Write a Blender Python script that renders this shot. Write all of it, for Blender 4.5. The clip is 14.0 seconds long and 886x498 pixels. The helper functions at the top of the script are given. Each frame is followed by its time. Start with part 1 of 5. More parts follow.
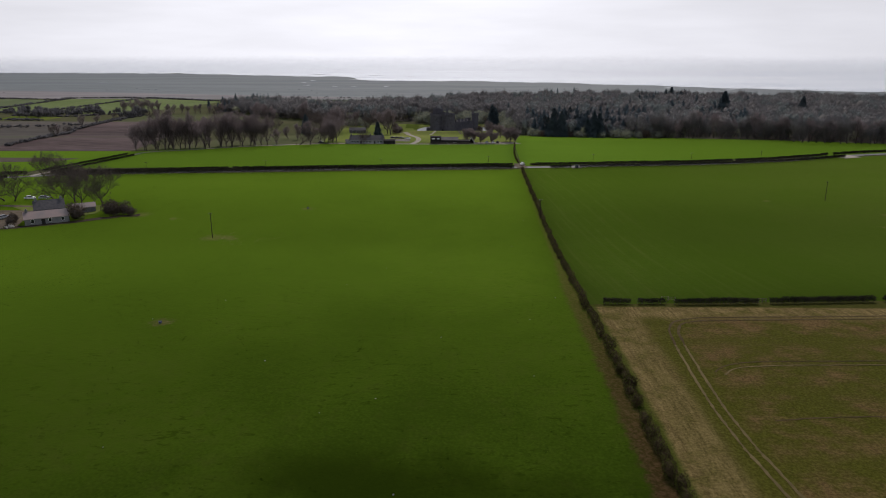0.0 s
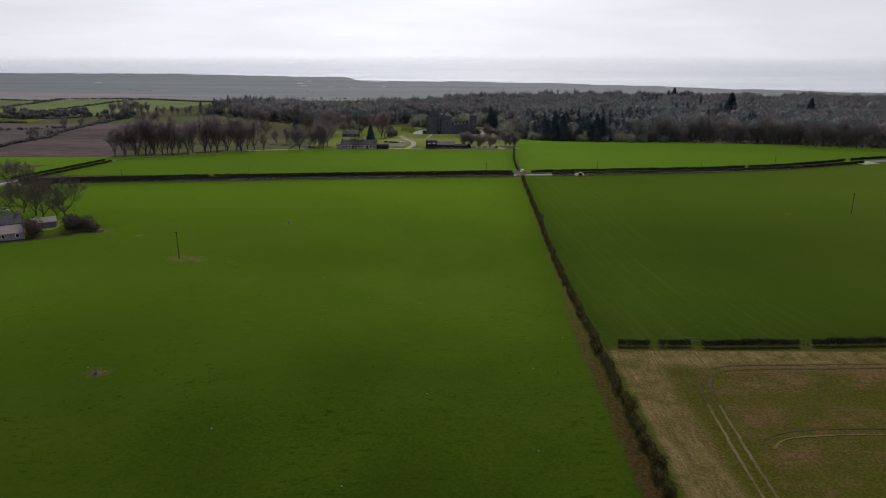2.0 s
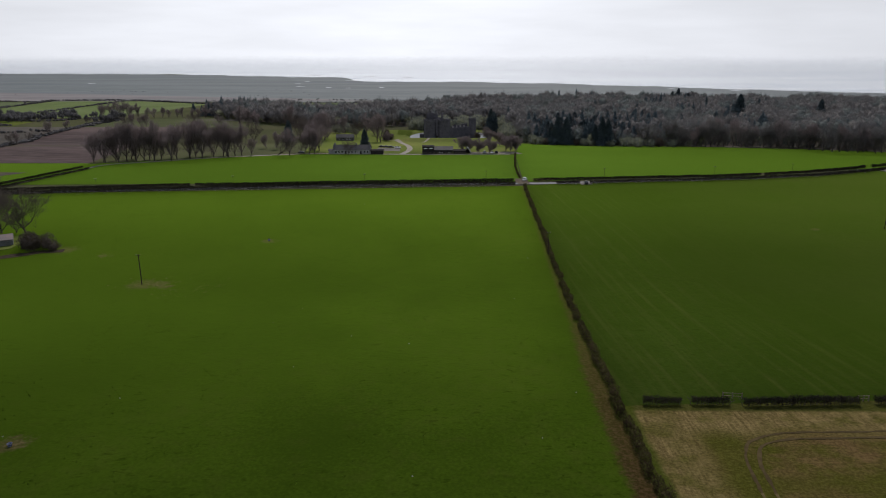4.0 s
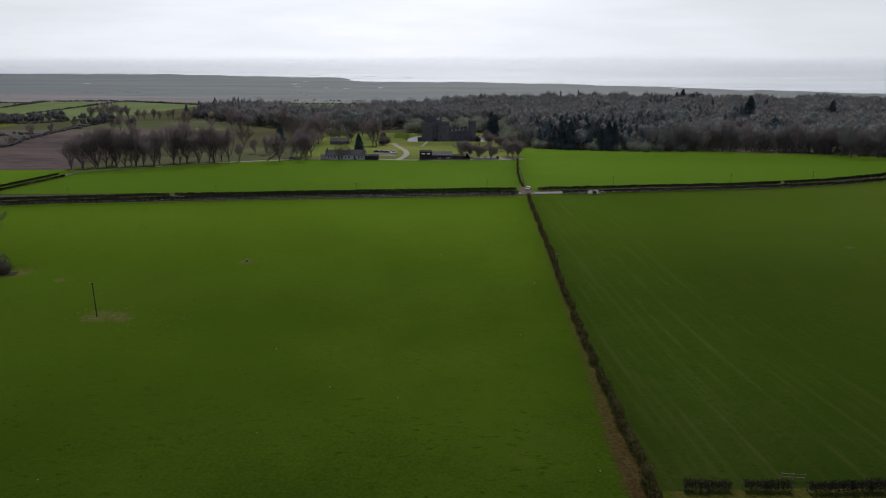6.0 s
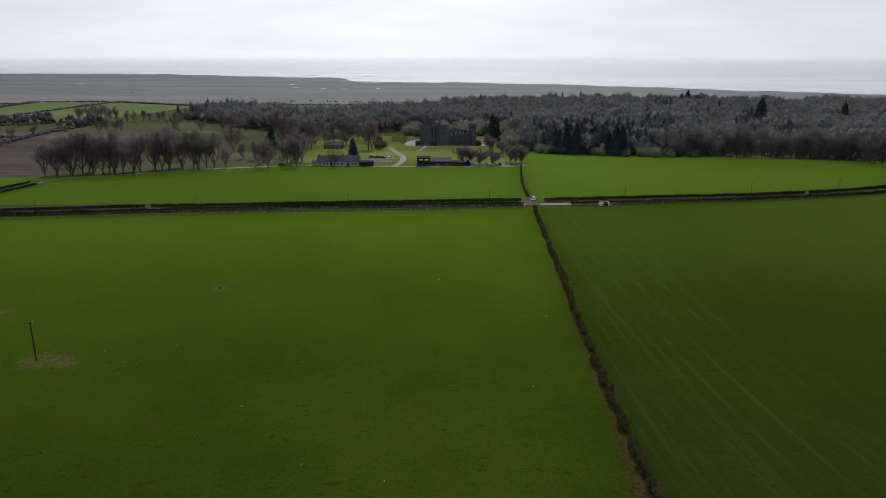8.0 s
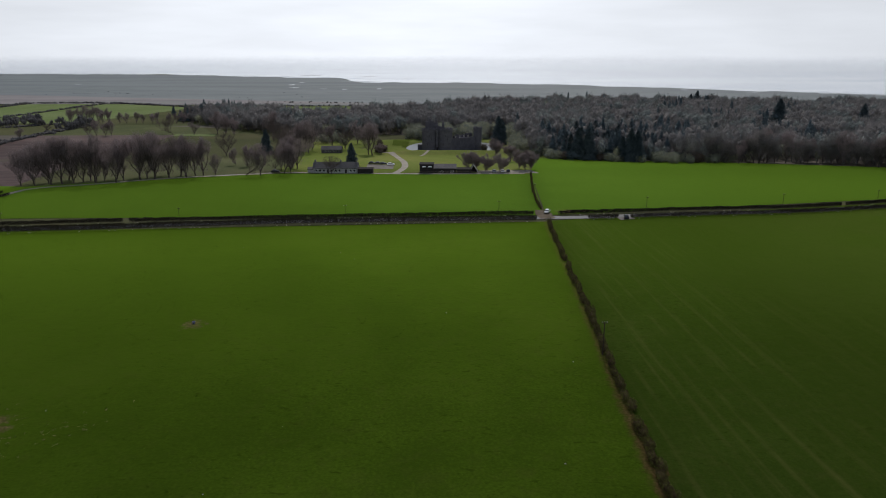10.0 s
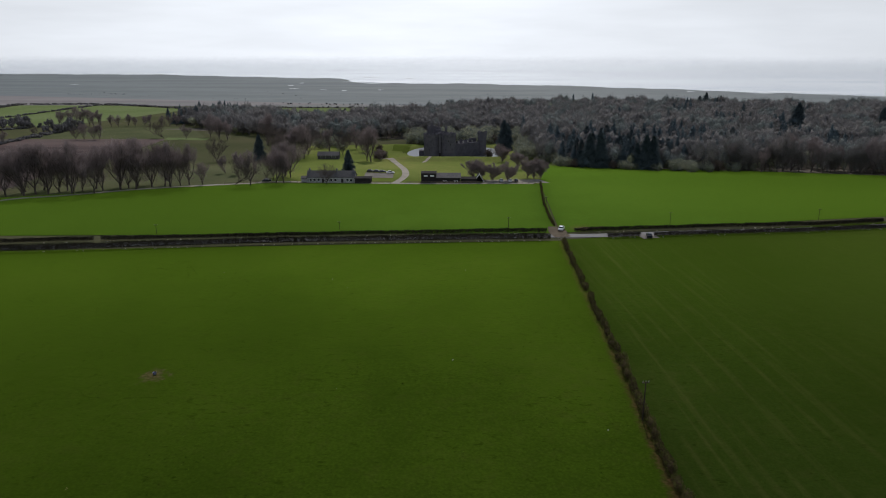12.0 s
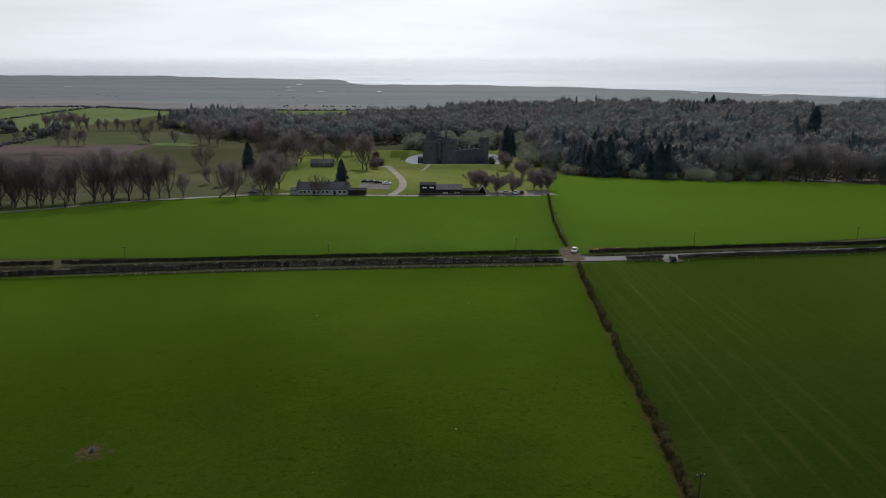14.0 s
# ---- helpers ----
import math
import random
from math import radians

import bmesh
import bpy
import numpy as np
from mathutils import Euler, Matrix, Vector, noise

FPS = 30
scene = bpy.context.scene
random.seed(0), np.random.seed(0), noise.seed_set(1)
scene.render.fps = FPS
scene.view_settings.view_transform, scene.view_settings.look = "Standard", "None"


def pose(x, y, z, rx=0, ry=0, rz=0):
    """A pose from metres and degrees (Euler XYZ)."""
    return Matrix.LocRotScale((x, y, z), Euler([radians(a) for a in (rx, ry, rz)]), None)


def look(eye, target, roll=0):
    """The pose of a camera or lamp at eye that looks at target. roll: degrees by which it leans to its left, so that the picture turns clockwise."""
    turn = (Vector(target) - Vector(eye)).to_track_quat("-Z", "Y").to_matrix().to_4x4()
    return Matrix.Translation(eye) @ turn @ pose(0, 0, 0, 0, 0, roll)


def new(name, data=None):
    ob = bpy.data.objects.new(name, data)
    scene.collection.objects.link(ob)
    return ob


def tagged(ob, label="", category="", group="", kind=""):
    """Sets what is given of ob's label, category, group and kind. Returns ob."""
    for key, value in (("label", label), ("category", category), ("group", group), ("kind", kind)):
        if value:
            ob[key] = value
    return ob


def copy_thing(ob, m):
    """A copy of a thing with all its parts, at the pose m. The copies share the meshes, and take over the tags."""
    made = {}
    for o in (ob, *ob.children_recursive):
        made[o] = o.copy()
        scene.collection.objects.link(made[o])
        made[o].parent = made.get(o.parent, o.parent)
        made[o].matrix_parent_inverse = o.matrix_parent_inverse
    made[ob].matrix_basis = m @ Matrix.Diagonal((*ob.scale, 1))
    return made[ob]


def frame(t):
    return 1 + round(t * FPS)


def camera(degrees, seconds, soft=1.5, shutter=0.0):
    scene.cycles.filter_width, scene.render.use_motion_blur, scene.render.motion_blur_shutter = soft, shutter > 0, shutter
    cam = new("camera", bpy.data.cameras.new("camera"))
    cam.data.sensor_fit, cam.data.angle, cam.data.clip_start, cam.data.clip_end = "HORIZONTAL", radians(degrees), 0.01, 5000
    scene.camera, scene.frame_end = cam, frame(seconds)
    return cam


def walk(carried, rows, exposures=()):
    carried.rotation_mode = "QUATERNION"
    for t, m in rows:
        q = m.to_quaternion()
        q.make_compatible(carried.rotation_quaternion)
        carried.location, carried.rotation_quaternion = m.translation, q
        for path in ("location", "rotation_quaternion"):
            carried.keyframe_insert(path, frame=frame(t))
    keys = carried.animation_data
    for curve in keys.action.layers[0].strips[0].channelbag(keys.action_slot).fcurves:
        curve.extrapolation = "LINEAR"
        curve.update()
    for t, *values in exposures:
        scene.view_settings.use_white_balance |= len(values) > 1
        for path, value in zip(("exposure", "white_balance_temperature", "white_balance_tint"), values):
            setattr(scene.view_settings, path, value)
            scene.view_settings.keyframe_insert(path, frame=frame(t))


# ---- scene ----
cam = camera(65.4, 14.0, soft=1.0)
PATH = [
    (0, (-1.456, -62.615, 59.515), (-1.481, -60.693, 58.965), -0.0),
    (0.5, (-1.045, -56.753, 59.511), (-1.068, -54.83, 58.962), 0.1),
    (1, (-0.56, -50.976, 59.573), (-0.584, -49.053, 59.023), 0.0),
    (1.5, (-0.069, -45.061, 59.616), (-0.092, -43.138, 59.066), -0.0),
    (2, (0.398, -39.041, 59.63), (0.375, -37.119, 59.08), -0.0),
    (2.5, (0.798, -33.161, 59.657), (0.774, -31.238, 59.107), -0.0),
    (3, (1.02, -27.383, 59.71), (0.997, -25.46, 59.16), 0.0),
    (5.5, (2.244, 1.129, 59.979), (2.22, 3.052, 59.428), -0.1),
    (6.5, (2.19, 13.023, 59.913), (2.169, 14.946, 59.362), 0.0),
    (7.5, (1.991, 25.365, 59.793), (1.97, 27.287, 59.242), -0.0),
    (8, (2.13, 31.334, 59.87), (2.11, 33.257, 59.319), 0.0),
    (10.5, (-0.163, 62.887, 59.587), (-0.189, 64.809, 59.036), -0.0),
    (11.5, (-0.816, 75.432, 59.843), (-0.843, 77.355, 59.292), 0.1),
    (12.5, (-1.08, 87.823, 59.945), (-1.108, 89.746, 59.395), 0.0),
    (13, (-1.254, 94.082, 60.098), (-1.282, 96.005, 59.548), 0.1),
    (13.5, (-1.485, 100.438, 60.376), (-1.511, 102.36, 59.826), 0.0),
    (14, (-1.488, 106.706, 60.552), (-1.515, 108.629, 60.003), -0.0),
]
TINTS = ((0, 0.0, 6600, 18), (3, 0.0, 6550, 15.5), (6, 0.0, 6480, 14), (14, 0.0, 6420, 12.5))
walk(cam, [(t, look(e, g, r)) for t, e, g, r in PATH], TINTS)

# ---- daylight ----
SUN_AZ, SUN_EL = radians(6.5), radians(50)      # azimuth from +y towards +x
HAZE = 1.0
SUN_DIR = Vector((math.sin(SUN_AZ) * math.cos(SUN_EL), math.cos(SUN_AZ) * math.cos(SUN_EL), math.sin(SUN_EL)))
world = bpy.data.worlds.new("sky")
scene.world = world
world.use_nodes = True
wt = world.node_tree
wt.nodes.clear()
w_out, w_bg = wt.nodes.new("ShaderNodeOutputWorld"), wt.nodes.new("ShaderNodeBackground")
w_sky = wt.nodes.new("ShaderNodeTexSky")
w_sky.sky_type, w_sky.sun_disc = "NISHITA", False
w_sky.sun_elevation, w_sky.sun_rotation = SUN_EL, SUN_AZ
w_sky.altitude, w_sky.air_density, w_sky.dust_density, w_sky.ozone_density = 60, 1.0, 0.8, 1.0
w_bg.inputs["Strength"].default_value = 0.066
wt.links.new(w_sky.outputs[0], w_bg.inputs[0])
# white sea haze, thick at the horizon and thinning upwards
w_geo, w_sep = wt.nodes.new("ShaderNodeTexCoord"), wt.nodes.new("ShaderNodeSeparateXYZ")
w_thin, w_haze, w_sum = wt.nodes.new("ShaderNodeMapRange"), wt.nodes.new("ShaderNodeBackground"), wt.nodes.new("ShaderNodeMixShader")
wt.links.new(w_geo.outputs["Generated"], w_sep.inputs[0])
wt.links.new(w_sep.outputs[2], w_thin.inputs[0])
w_thin.interpolation_type = "SMOOTHERSTEP"
for k, v in zip((1, 2, 3, 4), (0.0, 0.8, 1.0, 0.0)):
    w_thin.inputs[k].default_value = v
w_haze.inputs["Color"].default_value = (0.9, 0.955, 1.0, 1)
w_dot, w_pow, w_lift, w_mul = (wt.nodes.new(k) for k in ("ShaderNodeVectorMath", "ShaderNodeMath", "ShaderNodeMath", "ShaderNodeMath"))
w_dot.operation, w_pow.operation, w_lift.operation, w_mul.operation = "DOT_PRODUCT", "POWER", "MULTIPLY_ADD", "MULTIPLY"
wt.links.new(w_geo.outputs["Generated"], w_dot.inputs[0])
w_dot.inputs[1].default_value = (math.sin(radians(-7)), math.cos(radians(-7)), 0)
w_pow.use_clamp = True
wt.links.new(w_dot.outputs["Value"], w_pow.inputs[0])
w_pow.inputs[1].default_value = 13.0
wt.links.new(w_pow.outputs[0], w_lift.inputs[0])
w_lift.inputs[1].default_value, w_lift.inputs[2].default_value = 0.24, 0.79
w_cloud, w_flat, w_veil = wt.nodes.new("ShaderNodeTexNoise"), wt.nodes.new("ShaderNodeVectorMath"), wt.nodes.new("ShaderNodeMapRange")
w_flat.operation = "MULTIPLY"
w_flat.inputs[1].default_value = (1.0, 1.0, 7.0)
wt.links.new(w_geo.outputs["Generated"], w_flat.inputs[0])
wt.links.new(w_flat.outputs[0], w_cloud.inputs["Vector"])
w_cloud.inputs["Scale"].default_value, w_cloud.inputs["Detail"].default_value = 4.5, 5.0
wt.links.new(w_cloud.outputs["Fac"], w_veil.inputs[0])
for k, v in zip((1, 2, 3, 4), (0.3, 0.7, HAZE * 0.93, HAZE * 1.06)):
    w_veil.inputs[k].default_value = v
wt.links.new(w_veil.outputs[0], w_mul.inputs[0])
wt.links.new(w_lift.outputs[0], w_mul.inputs[1])
wt.links.new(w_mul.outputs[0], w_haze.inputs["Strength"])
wt.links.new(w_thin.outputs[0], w_sum.inputs[0])
wt.links.new(w_bg.outputs[0], w_sum.inputs[1])
wt.links.new(w_haze.outputs[0], w_sum.inputs[2])
wt.links.new(w_sum.outputs[0], w_out.inputs[0])
sun = new("sun", bpy.data.lights.new("sun", "SUN"))
sun.data.energy, sun.data.angle, sun.data.color = 2.3, radians(0.8), (1.0, 0.96, 0.9)
sun.matrix_world = look(SUN_DIR * 100, (0, 0, 0))


# ---- materials ----
class Nodes:
    """Short ways to lay out a node material."""

    def __init__(self, name, rough=0.9, spec=0.3):
        self.m = bpy.data.materials.new(name)
        self.m.use_nodes = True
        self.t = self.m.node_tree
        self.b = self.t.nodes["Principled BSDF"]
        self.b.inputs["Roughness"].default_value = rough
        self.b.inputs["Specular IOR Level"].default_value = spec
        self.co = self.node("ShaderNodeNewGeometry").outputs["Position"]

    def node(self, kind, **ins):
        n = self.t.nodes.new(kind)
        for k, v in ins.items():
            self.put(n.inputs[k.replace("_", " ")], v)
        return n

    def put(self, socket, v):
        if isinstance(v, bpy.types.NodeSocket):
            self.t.links.new(v, socket)
        else:
            socket.default_value = v

    def noise(self, scale, detail=3.0, rough=0.6, co=None, stretch=None):
        co = co or self.co
        if stretch:
            co = self.math3(co, stretch)
        return self.node("ShaderNodeTexNoise", Vector=co, Scale=scale, Detail=detail, Roughness=rough).outputs["Fac"]

    def math3(self, co, scale):
        n = self.t.nodes.new("ShaderNodeVectorMath")
        n.operation = "MULTIPLY"
        self.put(n.inputs[0], co)
        n.inputs[1].default_value = scale
        return n.outputs[0]

    def calc(self, op, a, b=0.0, c=0.0):
        n = self.t.nodes.new("ShaderNodeMath")
        n.operation = op
        self.put(n.inputs[0], a), self.put(n.inputs[1], b), self.put(n.inputs[2], c)
        return n.outputs[0]

    def ramp(self, v, a, b, lo=0.0, hi=1.0):
        n = self.node("ShaderNodeMapRange", Value=v)
        n.interpolation_type = "SMOOTHSTEP"
        for k, x in zip((1, 2, 3, 4), (a, b, lo, hi)):
            n.inputs[k].default_value = x
        return n.outputs[0]

    def mix(self, f, a, b):
        n = self.t.nodes.new("ShaderNodeMix")
        n.data_type = "RGBA"
        self.put(n.inputs[0], f)
        for k, v in ((6, a), (7, b)):
            self.put(n.inputs[k], (*v, 1.0) if isinstance(v, tuple) else v)
        return n.outputs[2]

    def xyz(self):
        n = self.node("ShaderNodeSeparateXYZ", Vector=self.co)
        return n.outputs

    def bump(self, h, strength, dist):
        n = self.node("ShaderNodeBump", Height=h, Strength=strength, Distance=dist)
        self.t.links.new(n.outputs[0], self.b.inputs["Normal"])

    def colour(self, c):
        self.put(self.b.inputs["Base Color"], (*c, 1.0) if isinstance(c, tuple) else c)
        return self.m


def plain(name, a, b, scale=1.0, rough=0.85, spec=0.06, bump=0.0, metal=0.0, random_tint=0.0, glow=0.0, airy=0.0):
    """Two tones by a fine and a coarse noise."""
    n = Nodes(name, rough, spec)
    f = n.calc("ADD", n.calc("MULTIPLY", n.noise(scale), 0.6), n.calc("MULTIPLY", n.noise(scale * 0.13), 0.5))
    f = n.ramp(f, 0.35, 0.72)
    c = n.mix(f, a, b)
    if random_tint:
        r = n.node("ShaderNodeObjectInfo").outputs["Random"]
        c = n.mix(n.ramp(r, 0.0, 1.0, 0.0, random_tint), c, tuple(0.45 * (p + q) * 0.6 for p, q in zip(a, b)))
    if bump:
        n.bump(n.noise(scale * 2), bump, 0.3 / scale)
    n.b.inputs["Metallic"].default_value = metal
    n.colour(c)
    if glow:
        # thin buds, catkins and needles let the sun through
        thin = n.node("ShaderNodeBsdfTranslucent", Color=c)
        both = n.node("ShaderNodeMixShader", Fac=glow)
        n.t.links.new(n.b.outputs[0], both.inputs[1])
        n.t.links.new(thin.outputs[0], both.inputs[2])
        last = both
        if airy:
            # gaps between the finest twigs
            last = n.node("ShaderNodeMixShader", Fac=n.ramp(n.noise(1.6, 4.0, 0.75), 0.34, 0.62, airy * 0.5, airy * 1.5))
            n.t.links.new(both.outputs[0], last.inputs[1])
            n.t.links.new(n.node("ShaderNodeBsdfTransparent").outputs[0], last.inputs[2])
        n.t.links.new(last.outputs[0], n.t.nodes["Material Output"].inputs["Surface"])
    return n.m


def grass(name, dark, light, dry, dry_amount=0.25, spots=(), mud_line=None, drill=None, rough=0.95, spec=0.0, thin_x=None, sheen=0.52, side_dim=(), shade_spots=()):
    """Pasture or crop: tufts, patches, worn spots (x, y, radius), a muddy strip along a line, drill rows."""
    n = Nodes(name, rough, spec)
    x, y, _ = n.xyz()
    tuft = n.noise(1.9, 5.0, 0.7)
    patch = n.noise(0.06, 3.0)
    broad = n.noise(0.014, 2.0)
    f = n.calc("ADD", n.calc("MULTIPLY", tuft, 0.42), n.calc("ADD", n.calc("MULTIPLY", patch, 0.22), n.calc("MULTIPLY", broad, 0.4)))
    c = n.mix(n.ramp(f, 0.41, 0.62), dark, light)
    c = n.mix(n.ramp(n.calc("ADD", n.calc("MULTIPLY", broad, 0.6), n.calc("MULTIPLY", n.noise(0.35, 3.0), 0.45)), 0.5, 0.75, 0.0, dry_amount), c, dry)
    clump = n.calc("ADD", n.calc("MULTIPLY", n.noise(0.75, 3.0, 0.7, stretch=(0.55, 1.3, 1.0)), 0.75), n.calc("MULTIPLY", patch, 0.25))
    c = n.mix(n.ramp(clump, 0.57, 0.66, 0.0, 0.62), c, tuple(v * 0.45 for v in dark))
    c = n.mix(n.ramp(n.noise(0.22, 4.0, 0.7), 0.5, 0.7, 0.0, 0.22), c, tuple(v * 0.6 for v in dry))
    soil = n.mix(n.ramp(n.noise(1.3, 4.0, 0.7), 0.4, 0.65), (0.042, 0.024, 0.016), (0.1, 0.062, 0.042))
    if drill:
        across = n.calc("ADD", x, n.calc("MULTIPLY", y, drill))
        row = n.noise(1.0, 2.0, co=n.node("ShaderNodeCombineXYZ", X=n.calc("MULTIPLY", across, 0.55), Y=n.calc("MULTIPLY", y, 0.012)).outputs[0])
        c = n.mix(n.ramp(row, 0.5, 0.75, 0.0, 0.3), c, dry)
        tram = n.calc("ABSOLUTE", n.calc("SUBTRACT", n.calc("PINGPONG", n.calc("ADD", across, 400.0), 6.0), 3.0))
        c = n.mix(n.calc("MULTIPLY", n.ramp(tram, 0.8, 0.1, 0.0, 0.26), n.ramp(n.noise(0.05), 0.4, 0.65)), c, dry)
    if thin_x:
        c = n.mix(n.calc("MULTIPLY", n.ramp(x, thin_x[0], thin_x[1], 0.0, 0.55), n.ramp(n.noise(0.03, 3.0), 0.3, 0.6, 0.4, 1.0)), c, soil)
    for near, deep, most in side_dim:
        # falloff of light towards the field's sides, painted into the grass colour
        dimming = n.ramp(n.calc("ADD", x, n.calc("MULTIPLY", n.calc("SUBTRACT", broad, 0.5), 60.0)), near, deep, 0.0, most)
        c = n.mix(dimming, c, tuple(v * 0.45 for v in dark))
    for sx, sy, rx, ry, most in shade_spots:
        # soft ovals of shade painted into the grass, down to nearly black-green
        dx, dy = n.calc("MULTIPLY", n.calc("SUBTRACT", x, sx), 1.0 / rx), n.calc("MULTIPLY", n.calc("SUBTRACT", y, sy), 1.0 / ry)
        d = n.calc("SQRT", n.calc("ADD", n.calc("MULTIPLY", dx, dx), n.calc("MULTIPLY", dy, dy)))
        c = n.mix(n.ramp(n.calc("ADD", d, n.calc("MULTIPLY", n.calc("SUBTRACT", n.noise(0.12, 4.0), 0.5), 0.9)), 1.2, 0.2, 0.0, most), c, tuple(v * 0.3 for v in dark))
    rag = n.calc("MULTIPLY", n.calc("SUBTRACT", n.noise(0.5, 5.0, 0.75), 0.5), 9.0)
    for sx, sy, sr in spots:
        dx, dy = n.calc("SUBTRACT", x, sx), n.calc("SUBTRACT", y, sy)
        d = n.calc("SQRT", n.calc("ADD", n.calc("MULTIPLY", dx, dx), n.calc("MULTIPLY", dy, dy)))
        c = n.mix(n.ramp(n.calc("ADD", d, rag), sr * 1.3, sr * 0.3, 0.0, 0.85), c, soil)
    if mud_line:
        mx, slope, width = mud_line
        d = n.calc("SUBTRACT", n.calc("ADD", n.calc("ADD", mx, n.calc("MULTIPLY", y, slope)), n.calc("MULTIPLY", n.calc("MAXIMUM", n.calc("SUBTRACT", y, 100.0), 0.0), 0.0215)), x)
        far = n.ramp(y, 90.0, 140.0, 0.0, width * 0.42)
        c = n.mix(n.ramp(n.calc("ADD", n.calc("ADD", d, far), n.calc("MULTIPLY", rag, 0.4)), width, width * 0.55, 0.0, 0.92), c, n.mix(n.ramp(n.noise(1.6, 4.0, 0.7), 0.4, 0.65), (0.03, 0.014, 0.009), (0.07, 0.036, 0.022)))
    n.bump(n.calc("ADD", tuft, n.noise(0.45)), 0.14, 0.2)
    # blades catch the low light at a slant
    n.b.inputs["Sheen Weight"].default_value, n.b.inputs["Sheen Roughness"].default_value = sheen, 0.35
    n.b.inputs["Sheen Tint"].default_value = (0.5, 0.85, 0.06, 1)
    return n.colour(c)


MAT = {}
SPOTS_A = ((-80.5, 157.3, 4.2), (-76, 158, 2.6), (-63, 73, 2.6), (-58, 201, 2.6), (-104, 184, 2.0), (-74, 156, 2.0), (-119, 190, 4.0))
MAT["pasture"] = grass("pasture", (0.018, 0.0335, 0.003), (0.032, 0.057, 0.0045), (0.06, 0.064, 0.014), 0.25, SPOTS_A, (27.6, 0.0135, 4.0), side_dim=((-10.0, -90.0, 0.52),), shade_spots=((-15.0, 17.0, 22.0, 10.0, 0.75), (6.0, 14.0, 18.0, 7.0, 0.5)))
MAT["crop"] = grass("crop", (0.0135, 0.0235, 0.004), (0.022, 0.036, 0.0065), (0.058, 0.058, 0.018), 0.3, ((163, 192, 3.0), (128, 218, 1.6), (150, 175, 1.2)), None, 0.06, thin_x=(60.0, 190.0), sheen=0.34, side_dim=((40.0, 90.0, 0.58),))
MAT["pasture_road"] = grass("pasture_road", (0.0195, 0.043, 0.0075), (0.033, 0.07, 0.0115), (0.058, 0.08, 0.013), 0.2, ((46, 323, 5.0),), side_dim=((10.0, -110.0, 0.62), (60.0, 170.0, 0.62)))
MAT["lawn"] = grass("lawn", (0.105, 0.13, 0.034), (0.16, 0.185, 0.055), (0.24, 0.21, 0.08), 0.6, sheen=0.1)
# far pasture is paler and greyer, with distance haze mixed into its colours
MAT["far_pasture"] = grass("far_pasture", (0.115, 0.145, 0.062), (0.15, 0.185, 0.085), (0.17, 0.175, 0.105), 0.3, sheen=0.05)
MAT["rough_grass"] = grass("rough_grass", (0.06, 0.061, 0.036), (0.088, 0.085, 0.05), (0.1, 0.083, 0.055), 0.6, sheen=0.05)
MAT["rush_pasture"] = grass("rush_pasture", (0.055, 0.075, 0.015), (0.09, 0.11, 0.025), (0.15, 0.13, 0.06), 0.7, sheen=0.1)
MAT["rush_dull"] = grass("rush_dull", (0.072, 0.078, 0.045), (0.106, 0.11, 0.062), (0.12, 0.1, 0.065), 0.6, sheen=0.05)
# olive greyed and lifted for haze in the same way
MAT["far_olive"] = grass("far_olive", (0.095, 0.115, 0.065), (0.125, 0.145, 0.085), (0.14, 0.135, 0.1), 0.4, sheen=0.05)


def marsh(name, a, b, c, spec=0.35, fine_scale=0.06):
    """Tidal turf in long bands, with brown rush and grey silt."""
    n = Nodes(name, 0.8, spec)
    bands = n.noise(0.011, 4.0, 0.65, stretch=(0.16, 1.0, 1.0))
    fine = n.noise(fine_scale, 4.0, 0.7, stretch=(0.35, 1.0, 1.0))
    col = n.mix(n.ramp(n.calc("ADD", n.calc("MULTIPLY", bands, 0.6), n.calc("MULTIPLY", fine, 0.4)), 0.38, 0.62), a, b)
    return n.colour(n.mix(n.ramp(n.noise(0.02, 3.0, 0.6, stretch=(0.1, 1.0, 1.0)), 0.52, 0.66, 0.0, 0.7), col, c))


# marsh tones cooled and lifted to stand in for haze over the distance
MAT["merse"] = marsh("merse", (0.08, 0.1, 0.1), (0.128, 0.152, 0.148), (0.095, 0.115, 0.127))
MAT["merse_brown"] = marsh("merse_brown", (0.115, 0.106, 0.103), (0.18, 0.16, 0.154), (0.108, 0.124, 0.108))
MAT["moor"] = marsh("moor", (0.05, 0.036, 0.034), (0.118, 0.086, 0.078), (0.08, 0.072, 0.045), 0.03, 0.2)
MAT["moor_dull"] = marsh("moor_dull", (0.055, 0.05, 0.042), (0.1, 0.088, 0.072), (0.07, 0.078, 0.04), 0.03, 0.15)
MAT["litter"] = plain("litter", (0.075, 0.066, 0.055), (0.125, 0.108, 0.085), 0.3)
MAT["asphalt"] = plain("asphalt", (0.075, 0.075, 0.076), (0.125, 0.122, 0.12), 0.8, 0.6, 0.3)
MAT["gravel"] = plain("gravel", (0.24, 0.22, 0.18), (0.36, 0.33, 0.27), 1.2, 0.9, bump=0.3)
MAT["gravel_dull"] = plain("gravel_dull", (0.13, 0.12, 0.105), (0.2, 0.185, 0.16), 1.2, 0.9, bump=0.3)
MAT["mud"] = plain("mud", (0.075, 0.06, 0.04), (0.14, 0.112, 0.078), 0.6)
# dark tone for the shade painted along the farm walls
MAT["wall_shade"] = plain("wall_shade", (0.026, 0.02, 0.012), (0.055, 0.042, 0.026), 0.6)
MAT["bare_earth"] = plain("bare_earth", (0.13, 0.085, 0.05), (0.22, 0.15, 0.09), 0.6)
MAT["rut"] = plain("rut", (0.085, 0.066, 0.026), (0.145, 0.112, 0.048), 0.8)
